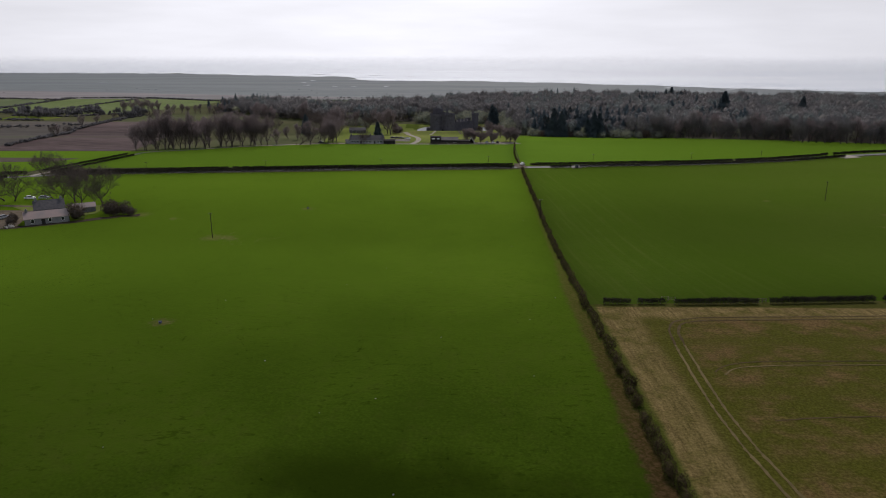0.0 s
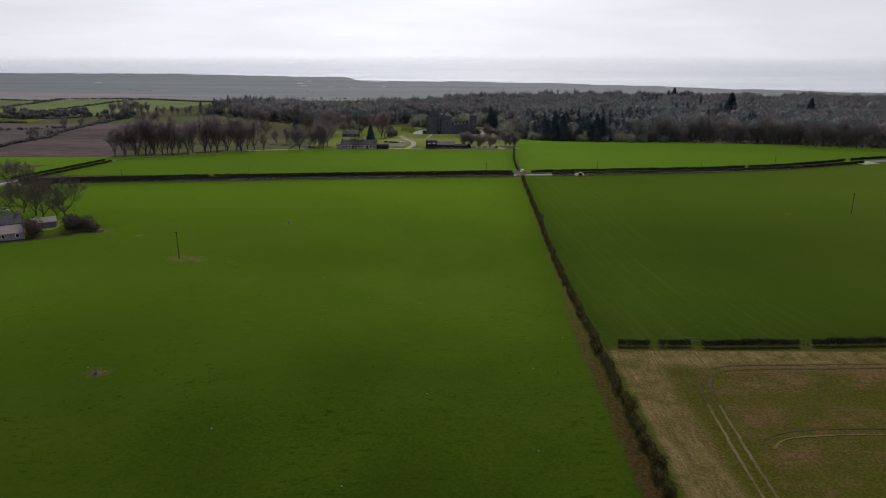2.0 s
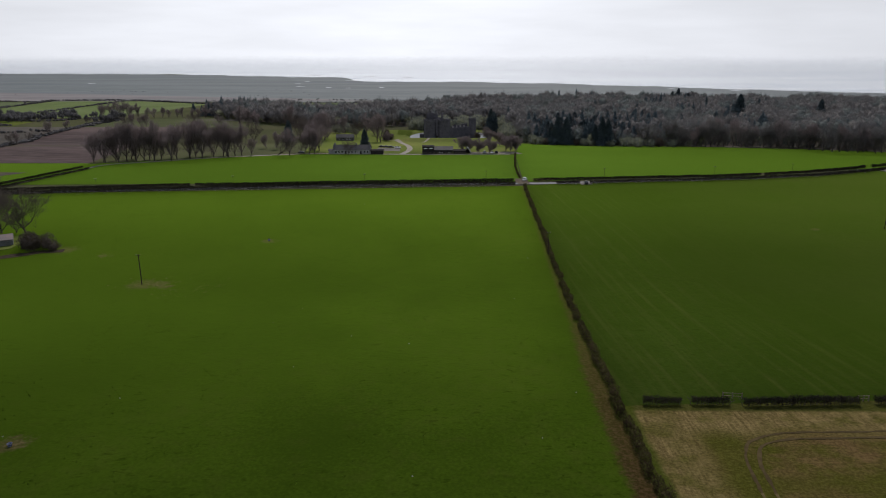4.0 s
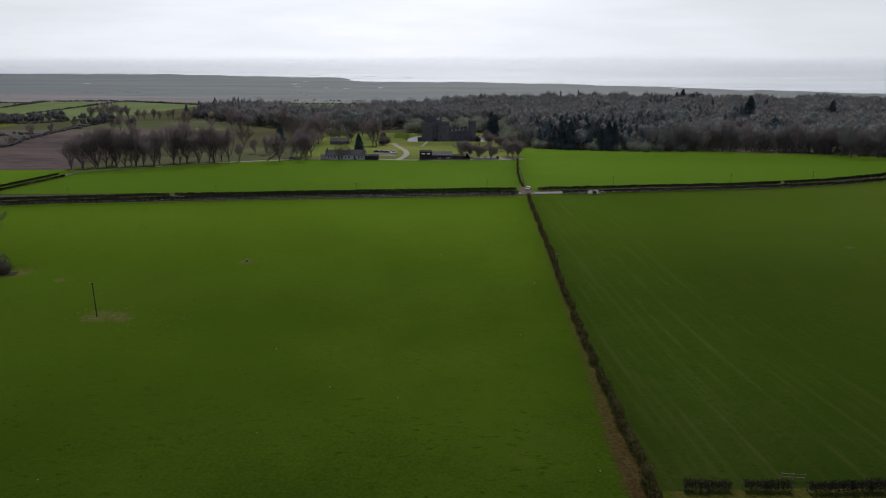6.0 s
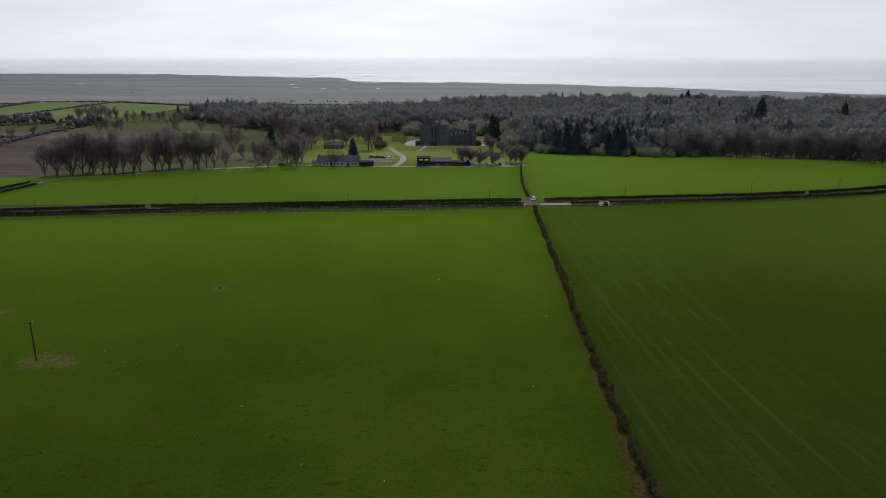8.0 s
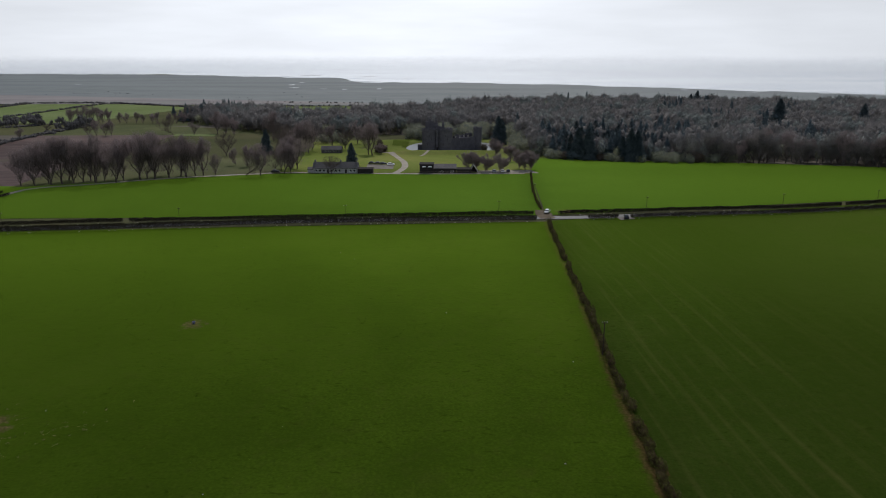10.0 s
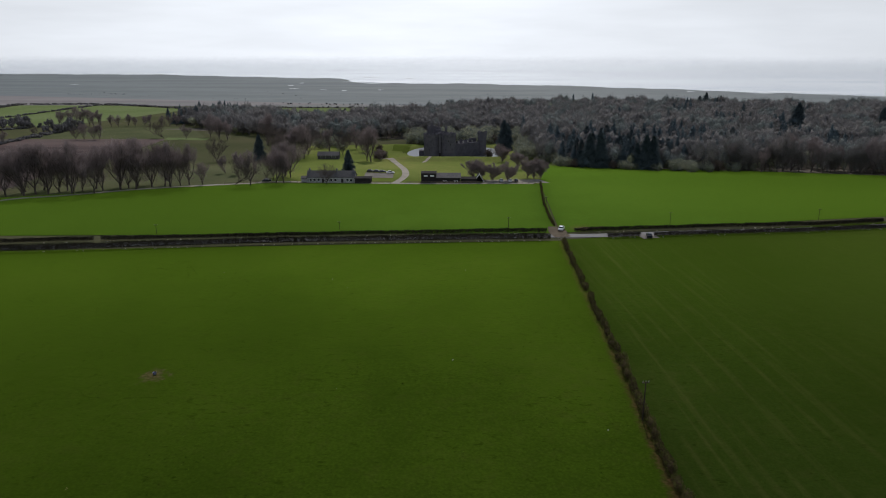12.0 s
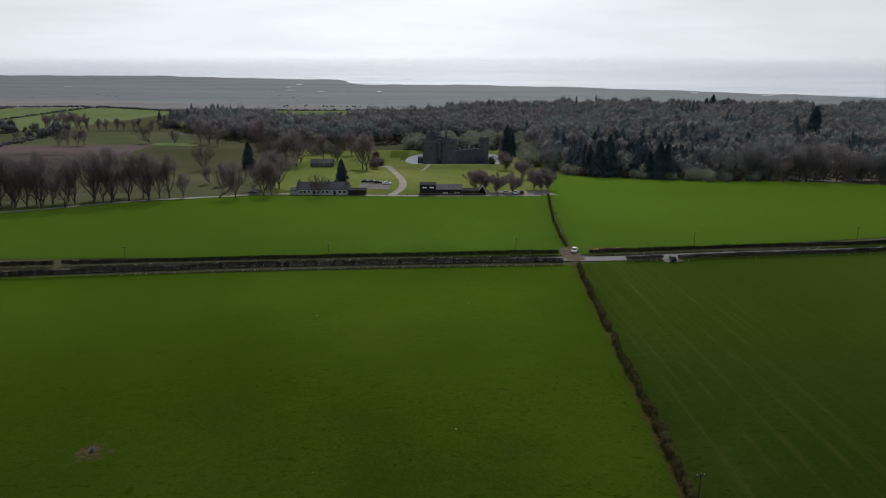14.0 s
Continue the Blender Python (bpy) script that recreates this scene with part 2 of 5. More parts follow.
MAT["rut_dark"] = plain("rut_dark", (0.048, 0.034, 0.012), (0.082, 0.06, 0.024), 0.8)
MAT["bark"] = plain("bark", (0.05, 0.042, 0.036), (0.1, 0.084, 0.072), 1.5, 0.95)
MAT["twig"] = plain("twig", (0.18, 0.15, 0.145), (0.275, 0.228, 0.22), 0.4, 0.9, random_tint=0.4, glow=0.4)
MAT["twig_dark"] = plain("twig_dark", (0.085, 0.07, 0.06), (0.14, 0.116, 0.1), 0.4, 0.9, random_tint=0.3, glow=0.3)
MAT["twig_far"] = plain("twig_far", (0.1, 0.098, 0.1), (0.155, 0.15, 0.15), 0.1, 0.9, glow=0.3, airy=0.2)
MAT["straw"] = plain("straw", (0.22, 0.18, 0.08), (0.36, 0.3, 0.15), 2.0, 0.9)
MAT["straw_pale"] = plain("straw_pale", (0.3, 0.28, 0.22), (0.46, 0.43, 0.36), 2.0, 0.9)
MAT["twig_brown"] = plain("twig_brown", (0.15, 0.145, 0.142), (0.222, 0.21, 0.2), 0.1, 0.9, glow=0.3, airy=0.3)
MAT["twig_grey"] = plain("twig_grey", (0.132, 0.152, 0.148), (0.205, 0.226, 0.212), 0.09, 0.9, glow=0.3, airy=0.3)
MAT["twig_pale"] = plain("twig_pale", (0.25, 0.265, 0.17), (0.36, 0.37, 0.25), 0.25, 0.9, glow=0.45, airy=0.2)
MAT["needle"] = plain("needle", (0.05, 0.07, 0.077), (0.085, 0.112, 0.12), 0.3, 0.8, glow=0.15)
MAT["hedge"] = plain("hedge", (0.05, 0.037, 0.02), (0.1, 0.073, 0.038), 1.2, 0.9, random_tint=0.4, glow=0.15)
MAT["thorn"] = plain("thorn", (0.022, 0.02, 0.014), (0.045, 0.04, 0.027), 1.2, 0.9, random_tint=0.4, glow=0.08)
MAT["hedge_green"] = plain("hedge_green", (0.075, 0.085, 0.018), (0.13, 0.145, 0.03), 1.2, 0.9, glow=0.2)
MAT["pole"] = plain("pole", (0.035, 0.026, 0.02), (0.065, 0.05, 0.038), 2.0, 0.9)
MAT["porcelain"] = plain("porcelain", (0.4, 0.38, 0.35), (0.55, 0.52, 0.5), 4.0, 0.4)
MAT["wood"] = plain("wood", (0.14, 0.11, 0.08), (0.24, 0.2, 0.15), 2.0, 0.9)
# blue-grey cast on the stone carries the haze in front of the castle
MAT["sandstone"] = plain("sandstone", (0.074, 0.072, 0.084), (0.122, 0.116, 0.13), 0.5, 0.95, bump=0.5)
MAT["render"] = plain("render", (0.24, 0.24, 0.245), (0.38, 0.375, 0.37), 0.8, 0.9)
MAT["dark_wall"] = plain("dark_wall", (0.07, 0.068, 0.07), (0.12, 0.115, 0.115), 0.8, 0.9)
MAT["grey_wall"] = plain("grey_wall", (0.14, 0.142, 0.145), (0.22, 0.22, 0.222), 0.8, 0.9)
MAT["slate"] = plain("slate", (0.06, 0.06, 0.065), (0.11, 0.105, 0.105), 1.2, 0.6)
MAT["rusty_grey"] = plain("rusty_grey", (0.17, 0.155, 0.15), (0.27, 0.2, 0.18), 0.25, 0.6, 0.3)
MAT["rusty"] = plain("rusty", (0.16, 0.10, 0.085), (0.27, 0.2, 0.18), 0.5, 0.7)
MAT["dark_clad"] = plain("dark_clad", (0.022, 0.02, 0.02), (0.04, 0.036, 0.034), 1.5, 0.8)
MAT["stone"] = plain("stone", (0.25, 0.24, 0.22), (0.42, 0.4, 0.37), 1.5, 0.9)
MAT["white_paint"] = plain("white_paint", (0.75, 0.75, 0.75), (0.82, 0.82, 0.82), 2.0, 0.35, 0.5)
MAT["silver_paint"] = plain("silver_paint", (0.35, 0.36, 0.38), (0.42, 0.43, 0.45), 2.0, 0.3, 0.5)
MAT["dark_paint"] = plain("dark_paint", (0.012, 0.013, 0.018), (0.02, 0.022, 0.028), 2.0, 0.25, 0.5)
MAT["tub_plastic"] = plain("tub_plastic", (0.09, 0.10, 0.15), (0.13, 0.14, 0.2), 3.0, 0.4)
MAT["rubber"] = plain("rubber", (0.012, 0.012, 0.012), (0.02, 0.02, 0.02), 3.0, 0.8)
MAT["glass"] = plain("glass", (0.015, 0.018, 0.02), (0.025, 0.028, 0.03), 3.0, 0.08, 0.6)


def stubble_material():
    n = Nodes("stubble", 0.95, 0.02)
    x, y, _ = n.xyz()
    fine, mid, broad = n.noise(2.2, 4.0, 0.7), n.noise(0.3, 3.0), n.noise(0.07, 3.0)
    streak = n.noise(1.0, 3.0, 0.7, stretch=(1.6, 0.14, 1.0))
    cross = n.noise(1.0, 3.0, 0.7, stretch=(0.14, 1.6, 1.0))
    straw = n.mix(n.ramp(n.calc("ADD", n.calc("MULTIPLY", fine, 0.5), n.calc("MULTIPLY", streak, 0.5)), 0.36, 0.66), (0.082, 0.062, 0.022), (0.22, 0.165, 0.068))
    earth = n.mix(n.ramp(n.calc("ADD", n.calc("MULTIPLY", fine, 0.75), n.calc("MULTIPLY", cross, 0.25)), 0.36, 0.66), (0.07, 0.046, 0.017), (0.142, 0.094, 0.038))
    green = n.mix(n.ramp(fine, 0.35, 0.7), (0.042, 0.044, 0.006), (0.078, 0.078, 0.012))
    # headlands by the two hedges are paler; green bands lie beside the wheelings
    side = n.calc("SUBTRACT", x, n.calc("ADD", 28.0, n.calc("MULTIPLY", y, 0.0135)))
    top = n.calc("SUBTRACT", 86.5, y)
    edge = n.calc("MINIMUM", side, top)
    wob = n.calc("MULTIPLY", n.calc("SUBTRACT", broad, 0.5), 6.0)
    inner = n.mix(n.ramp(n.calc("ADD", n.calc("MULTIPLY", mid, 0.4), n.calc("ADD", n.calc("MULTIPLY", broad, 0.52), n.calc("MULTIPLY", cross, 0.08))), 0.4, 0.62), green, earth)
    band = n.calc("ABSOLUTE", n.calc("SUBTRACT", n.calc("PINGPONG", n.calc("ADD", n.calc("ADD", y, wob), 408.5), 21.5), 10.75))
    inner = n.mix(n.ramp(n.calc("ADD", band, wob), 6.0, 11.0, 0.0, 0.75), inner, green)
    head = n.mix(n.ramp(n.calc("ADD", n.calc("MULTIPLY", mid, 0.5), n.calc("ADD", n.calc("MULTIPLY", broad, 0.3), n.calc("MULTIPLY", streak, 0.2))), 0.46, 0.62), straw, n.mix(0.3, green, straw))
    head = n.mix(n.ramp(n.calc("ADD", n.calc("ABSOLUTE", n.calc("SUBTRACT", side, 6.0)), wob), 2.6, 0.2, 0.0, 0.25), head, green)
    # grassy verges under the hedges
    head = n.mix(n.ramp(n.calc("ADD", top, n.calc("MULTIPLY", wob, 0.2)), 2.4, 1.2, 0.0, 0.85), head, n.mix(0.5, green, (0.02, 0.035, 0.004)))
    head = n.mix(n.ramp(n.calc("ADD", side, n.calc("MULTIPLY", wob, 0.3)), 3.0, 1.6, 0.0, 0.9), head, n.mix(0.5, green, (0.03, 0.06, 0.004)))
    c = n.mix(n.ramp(n.calc("ADD", edge, n.calc("MULTIPLY", wob, 0.8)), 6.0, 12.5), head, inner)
    lane = n.ramp(n.calc("ADD", n.calc("ABSOLUTE", n.calc("SUBTRACT", side, 13.0)), n.calc("MULTIPLY", wob, 0.3)), 4.0, 1.2, 0.0, 0.85)
    c = n.mix(n.calc("MULTIPLY", lane, n.ramp(top, 6.0, 12.0)), c, green)
    n.bump(n.calc("ADD", fine, mid), 0.6, 0.25)
    return n.colour(c)


MAT["stubble"] = stubble_material()


def water_material(name, tone, rough, coat=0.0):
    n = Nodes(name, rough, 0.5)
    n.b.inputs["IOR"].default_value = 1.33
    n.b.inputs["Coat Weight"].default_value, n.b.inputs["Coat Roughness"].default_value = coat, 0.55
    wind = n.ramp(n.noise(0.006, 4.0, 0.6, stretch=(0.12, 1.0, 1.0)), 0.35, 0.65)
    n.put(n.b.inputs["Roughness"], n.calc("MULTIPLY_ADD", wind, rough * 0.3, rough * 0.85))
    return n.colour(n.mix(wind, tone, tuple(v * 1.35 for v in tone)))


MAT["sea"] = water_material("sea", (0.06, 0.1, 0.145), 0.13, 0.5)
MAT["moat"] = water_material("moat", (0.13, 0.15, 0.17), 0.4)
MAT["pool"] = water_material("pool", (0.03, 0.035, 0.04), 0.12)


# ---- ground ----
def smooth(a, b, v):
    t = np.clip((np.asarray(v, float) - a) / (b - a), 0, 1)
    return t * t * (3 - 2 * t)


SHORE = ((-4700, 2700), (-1565, 2484), (-950, 2429), (-503, 2164), (-324, 2119), (-219, 1806), (10, 1808), (276, 1687), (536, 1485), (662, 1382), (800, 1310), (1500, 1100), (4700, 600))
SEA = -15.2


def terrain(x, y):
    x, y = np.asarray(x, float), np.asarray(y, float)
    z = 1.0 + 3.5 * (1 - smooth(50, 160, y)) - smooth(90, 160, y) * (1 - smooth(170, 260, y))
    z = z - 2.4 * smooth(190, 300, y) - 5.6 * smooth(425, 530, y) - 7.5 * smooth(540, 900, y)
    z = z + 2.5 * np.exp(-((x + 44) ** 2 + (y - 578) ** 2) / 15.0 ** 2)
    z = z + 2.5 * np.exp(-((y - 519.5) / 5.5) ** 2) * (1 - smooth(30, 50, np.abs(x)))
    moat = ((x - 1) / 37) ** 2 + ((y - 565) / 40) ** 2
    z = np.where(y < 640, z + (-9.6 - z) * (1 - smooth(0.7, 1.05, moat)), z)
    shore = np.interp(x, [p[0] for p in SHORE], [p[1] for p in SHORE]) + 14 * np.sin(x * 0.031) + 9 * np.sin(x * 0.083 + 1)
    return z - 4.0 * smooth(-15, 45, y - shore)


def height(x, y):
    return float(terrain(x, y))


def lie(y):
    """The ground from the lane to the wood's edge lies a few metres further off than the plan's even grid."""
    return y + np.interp(y, (230, 300, 402, 450, 500, 545), (0, 4.5, 7.5, 9, 6, 0))


def mesh_from(name, verts, faces, mats=(), smooth_faces=False):
    me = bpy.data.meshes.new(name)
    me.from_pydata([tuple(map(float, v)) for v in verts], [], [tuple(map(int, f)) for f in faces])
    for m in mats:
        me.materials.append(MAT[m])
    if smooth_faces:
        me.polygons.foreach_set("use_smooth", [True] * len(me.polygons))
    me.update()
    return me


def grid_faces(rows, cols):
    a = (np.arange(rows - 1)[:, None] * cols + np.arange(cols - 1)[None]).ravel()
    return np.stack([a, a + 1, a + cols + 1, a + cols], 1)


def steps(*runs):
    out = []
    for a, b, d in runs:
        out += list(np.arange(a, b, d))
    return np.array(out + [runs[-1][1]], float)


gx = steps((-4600, -1800, 350), (-1800, -300, 25), (-300, -110, 10), (-110, -60, 5), (-60, 60, 2.5), (60, 110, 5), (110, 300, 10), (300, 1000, 25), (1000, 4600, 300))
gy = steps((-900, -100, 50), (-100, 400, 10), (400, 500, 5), (500, 620, 2.5), (620, 640, 5), (640, 1200, 10), (1200, 2700, 15), (2700, 3000, 100))
GX, GY = np.meshgrid(gx, gy)
ground = new("ground", mesh_from("ground", np.stack([GX.ravel(), GY.ravel(), terrain(GX, GY).ravel()], 1), grid_faces(len(gy), len(gx)), ["rough_grass"], True))
tagged(ground, "rough olive grassland and woodland floor falling to the shore", "ground", kind="structure")


def sheet(name, corners, material, label, up=0.12, cell=9.0, category="field"):
    """A four-cornered piece of land draped on the ground."""
    a, b, c, d = (np.array(p, float) for p in corners)
    nu = max(2, int(max(np.linalg.norm(b - a), np.linalg.norm(c - d)) / cell) + 2)
    nv = max(2, int(max(np.linalg.norm(d - a), np.linalg.norm(c - b)) / cell) + 2)
    u, v = np.meshgrid(np.linspace(0, 1, nu), np.linspace(0, 1, nv))
    u, v = u.ravel()[:, None], v.ravel()[:, None]
    p = (1 - u) * (1 - v) * a + u * (1 - v) * b + u * v * c + (1 - u) * v * d
    p[:, 1] = lie(p[:, 1])
    ob = new(name, mesh_from(name, np.column_stack([p, terrain(p[:, 0], p[:, 1]) + up]), grid_faces(nv, nu), [material], True))
    return tagged(ob, label, category, kind="structure")


def spline(points, step=4.0):
    """Points every few metres along a smooth line through the given ones."""
    p = [Vector((q[0], lie(q[1]), 0)) for q in points]
    p = [2 * p[0] - p[1]] + p + [2 * p[-1] - p[-2]]
    out = []
    for k in range(1, len(p) - 2):
        n = max(2, int((p[k + 1] - p[k]).length / step))
        for j in range(n):
            t = j / n
            out.append(0.5 * (2 * p[k] + (p[k + 1] - p[k - 1]) * t + (2 * p[k - 1] - 5 * p[k] + 4 * p[k + 1] - p[k + 2]) * t * t
                              + (3 * p[k] - p[k - 1] - 3 * p[k + 1] + p[k + 2]) * t ** 3))
    return np.array([v[:2] for v in out + [p[-2]]])


def ribbon(name, points, width, material, label, up=0.2, category="road", rag=0.0, step=4.0):
    c = spline(points, step)
    d = np.gradient(c, axis=0)
    d /= np.linalg.norm(d, axis=1)[:, None]
    side = np.stack([-d[:, 1], d[:, 0]], 1)
    rng = np.random.default_rng(len(c))
    rows = []
    for k in (-0.5, -0.17, 0.17, 0.5):
        w = width * (1 + rag * (rng.random(len(c)) - 0.5)) * k
        rows.append(c + side * w[:, None])
    p = np.stack(rows, 1).reshape(-1, 2)
    ob = new(name, mesh_from(name, np.column_stack([p, terrain(p[:, 0], p[:, 1]) + up]), grid_faces(len(c), 4), [material], True))
    return tagged(ob, label, category, kind="structure")


def hedge_x(y):
    return float(np.interp(y, (-80, 14, 90, 210, 302), (26.6, 28.2, 29.2, 32.6, 36.2)))


sheet("field_1", ((-150, -80), (hedge_x(-80), -80), (hedge_x(302), 302), (-230, 280)), "pasture", "lush green pasture with worn muddy patches along a hedge")
sheet("field_2", ((hedge_x(86.5), 86.5), (330, 102.5), (330, 368), (hedge_x(302), 303)), "crop", "dark green drilled crop field with faint wheel lines", 0.13)
sheet("field_3", ((hedge_x(-80), -80), (220, -80), (220, 96.5), (hedge_x(86.5), 86.5)), "stubble", "patchy brown and green stubble field with wheelings", 0.14)
sheet("field_4", ((-205, 303), (36, 312), (41, 402), (-95, 402)), "pasture_road", "bright green pasture between the lane and the cottages", 0.13)
sheet("field_5", ((-250, 300), (-205, 303), (-95, 402), (-205, 364)), "pasture_road", "bright green pasture corner beside the tree avenue", 0.14)
sheet("field_6", ((37, 312), (330, 372), (330, 400), (41, 402)), "pasture_road", "bright green pasture above the lane", 0.13)
sheet("field_7", ((41, 402), (330, 400), (210, 436), (53, 482)), "pasture_road", "bright green pasture against the wood", 0.14)
sheet("field_8", ((-420, 240), (-232, 262), (-204, 367), (-420, 363)), "pasture_road", "green pasture beyond the side lane", 0.13)
sheet("field_9", ((-400, 306), (-230, 325), (-221, 336), (-400, 346)), "moor", "long brown ploughed strip in the pasture", 0.2)
sheet("moor", ((-300, 368), (-205, 367), (-232, 640), (-346, 634)), "moor", "brown rushy rough grazing falling to the marsh", 0.12, category="moor")
sheet("moor_2", ((-205, 367), (-112, 490), (-125, 640), (-232, 640)), "rough_grass", "olive-brown rough grazing", 0.13, category="moor")
sheet("moor_3", ((-480, 364), (-300, 368), (-346, 634), (-540, 640)), "moor_dull", "dull brown rough pasture behind a hedge", 0.14, category="moor")
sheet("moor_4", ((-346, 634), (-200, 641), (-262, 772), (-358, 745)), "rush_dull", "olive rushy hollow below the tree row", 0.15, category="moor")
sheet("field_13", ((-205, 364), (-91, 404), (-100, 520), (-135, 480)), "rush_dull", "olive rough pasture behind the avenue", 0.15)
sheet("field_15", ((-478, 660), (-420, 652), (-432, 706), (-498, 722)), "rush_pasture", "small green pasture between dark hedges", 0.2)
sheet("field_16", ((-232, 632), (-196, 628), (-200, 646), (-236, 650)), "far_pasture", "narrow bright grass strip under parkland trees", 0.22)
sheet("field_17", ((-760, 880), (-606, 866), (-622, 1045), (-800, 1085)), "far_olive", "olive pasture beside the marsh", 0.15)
sheet("castle_green", ((-92, 403), (60, 403), (70, 622), (-106, 592)), "lawn", "pale mown lawn sloping to the castle", 0.115, 2.5, "lawn")
sheet("mound_patch", ((-43, 560), (-33, 558), (-31, 598), (-44, 600)), "rush_pasture", "dry brownish grass on the castle mound", 0.2, 3, "lawn")
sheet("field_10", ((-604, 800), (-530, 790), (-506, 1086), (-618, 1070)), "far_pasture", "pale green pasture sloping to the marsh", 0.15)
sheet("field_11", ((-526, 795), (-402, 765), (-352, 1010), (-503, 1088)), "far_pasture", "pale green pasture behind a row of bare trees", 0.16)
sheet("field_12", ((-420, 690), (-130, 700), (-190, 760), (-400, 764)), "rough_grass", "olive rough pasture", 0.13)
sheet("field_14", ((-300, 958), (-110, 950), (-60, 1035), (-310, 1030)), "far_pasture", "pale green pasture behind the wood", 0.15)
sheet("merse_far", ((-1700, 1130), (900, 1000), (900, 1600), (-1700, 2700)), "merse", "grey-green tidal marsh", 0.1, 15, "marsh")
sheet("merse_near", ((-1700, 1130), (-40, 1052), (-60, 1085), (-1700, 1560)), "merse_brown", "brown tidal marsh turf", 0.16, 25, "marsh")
sheet("wood_floor", ((-280, 740), (53, 602), (480, 640), (600, 1060)), "litter", "leaf litter under the wood", 0.16, 10, "ground")
sheet("wood_floor_edge", ((66, 474), (330, 398), (700, 400), (480, 700)), "litter", "leaf litter at the wood's edge", 0.17, 10, "ground")

water = new("water", mesh_from("water", [(3060 * math.sin(radians(a)), 20 + 3060 * math.cos(radians(a)), SEA) for a in range(-78, 79, 4)] + [(3000, 500, SEA), (-3000, 500, SEA)], [tuple(range(42))], ["sea"]))
tagged(water, "calm grey sea glittering under the sun", "sea", kind="structure")

# the far sea closing the view, thinning into haze at its upper edge
n = Nodes("far_sea", 0.13, 0.5)
n.b.inputs["IOR"].default_value = 1.33
n.b.inputs["Coat Weight"].default_value, n.b.inputs["Coat Roughness"].default_value = 0.5, 0.55
n.colour((0.06, 0.105, 0.155))
fade = n.node("ShaderNodeMixShader", Fac=n.calc("POWER", n.ramp(n.xyz()[2], -15.1, 44.0), 0.75))
n.t.links.new(n.b.outputs[0], fade.inputs[1])
n.t.links.new(n.node("ShaderNodeBsdfTransparent").outputs[0], fade.inputs[2])
n.t.links.new(fade.outputs[0], n.t.nodes["Material Output"].inputs["Surface"])
MAT["far_sea"] = n.m
pts = []
for r, z in ((3000, SEA + 0.05), (3600, SEA + 9), (4100, SEA + 26), (4640, SEA + 63)):
    pts += [(r * math.sin(radians(a)), 20 + r * math.cos(radians(a)), z) for a in range(-70, 71, 4)]
backdrop = new("backdrop", mesh_from("backdrop", pts, grid_faces(4, 36), ["far_sea"], True))
tagged(backdrop, "far sea fading into white haze", "sea", kind="structure")


# ---- roads ----
ROAD = ((-260, 262), (-215, 276), (-190, 284), (-127, 292), (-66, 300), (-18, 304), (31, 307.5), (50, 308.5), (88, 314), (138, 320), (185, 331), (212, 341), (240, 353), (330, 377))
ribbon("road", ROAD, 4.6, "asphalt", "narrow grey country lane between hedges", 0.22)
ribbon("side_lane", ((-215, 278), (-203, 325), (-197, 347), (-192, 362), (-170, 372.5), (-140, 388), (-112, 397), (-92, 403)), 3.0, "gravel", "pale gravel drive along the tree avenue", 0.24, rag=0.3)
ribbon("junction", ((36.5, 306), (36, 312), (36.5, 320)), 6.0, "mud", "worn gateway earth at the lane", 0.27, rag=0.4, step=2)
ribbon("layby", ((63.5, 306.4), (66, 306.8), (69.5, 307.4)), 4.0, "gravel_dull", "grey gravel gateway beside the lane", 0.26, rag=0.4, step=2)
ribbon("castle_drive", ((-29, 402), (-25.5, 420), (-26.5, 440), (-31, 470), (-39, 510), (-52, 530)), 3.6, "gravel", "pale curved gravel drive", 0.25, step=3)
ribbon("castle_path", ((-20, 500), (-13, 521), (-8, 531)), 1.8, "gravel", "pale foot path to the castle gate", 0.24, step=3)
ribbon("house_drive", ((-95, 404), (-80, 405), (-40, 403), (-15, 402), (14, 403), (38, 403.5)), 3.0, "gravel", "pale gravel track in front of the cottages", 0.21)
ribbon("bare_patch", ((44, 316.5), (48.5, 318.5), (54, 319.5)), 3.4, "bare_earth", "worn bare earth behind the lane hedge", 0.19, "bare earth", 1.0, 1.0)
sheet("gateway", ((231, 341), (243, 346), (240, 356), (228, 350)), "gravel", "pale stony field gateway", 0.27, 4, "gateway")
# dark ribbon on the ground imitates the shade beside the farm walls
ribbon("farm_shade_strip", ((-180, 164.5), (-165, 167), (-150, 172.2), (-138, 179), (-127, 186.5), (-119, 189.5)), 3.4, "wall_shade", "dark strip of painted shade along the farm buildings", 0.22, "bare earth", 0.7, 2)
sheet("farm_yard", ((-172, 168), (-155, 172), (-163, 196), (-180, 196)), "mud", "worn earth farm yard", 0.25, 4, "yard")
sheet("farm_garden", ((-150, 182), (-137, 191), (-138, 206), (-180, 206)), "lawn", "pale garden grass behind the farm", 0.23, 4, "lawn")
ribbon("farm_track", ((-215, 203), (-185, 204), (-165, 203), (-150, 206)), 2.6, "mud", "worn farm track", 0.3, rag=0.4)
sheet("car_park", ((-46, 418), (-31, 416), (-32, 432), (-47, 436)), "gravel_dull", "grey car park surface", 0.2, 5, "car park")
sheet("car_park_2", ((13, 404.5), (46, 404.5), (42, 414), (15, 412)), "gravel", "worn pale gravel car park under bare trees", 0.22, 5, "car park")


# ---- builders ----
def empty(name, m, label, category, group=""):
    ob = new(name)
    ob.matrix_world = m
    return tagged(ob, label, category, group)


def part(name, data, parent, label=""):
    """One mesh object under a thing or a part."""
    ob = new(name, data)
    ob.parent = parent
    return tagged(ob, label)


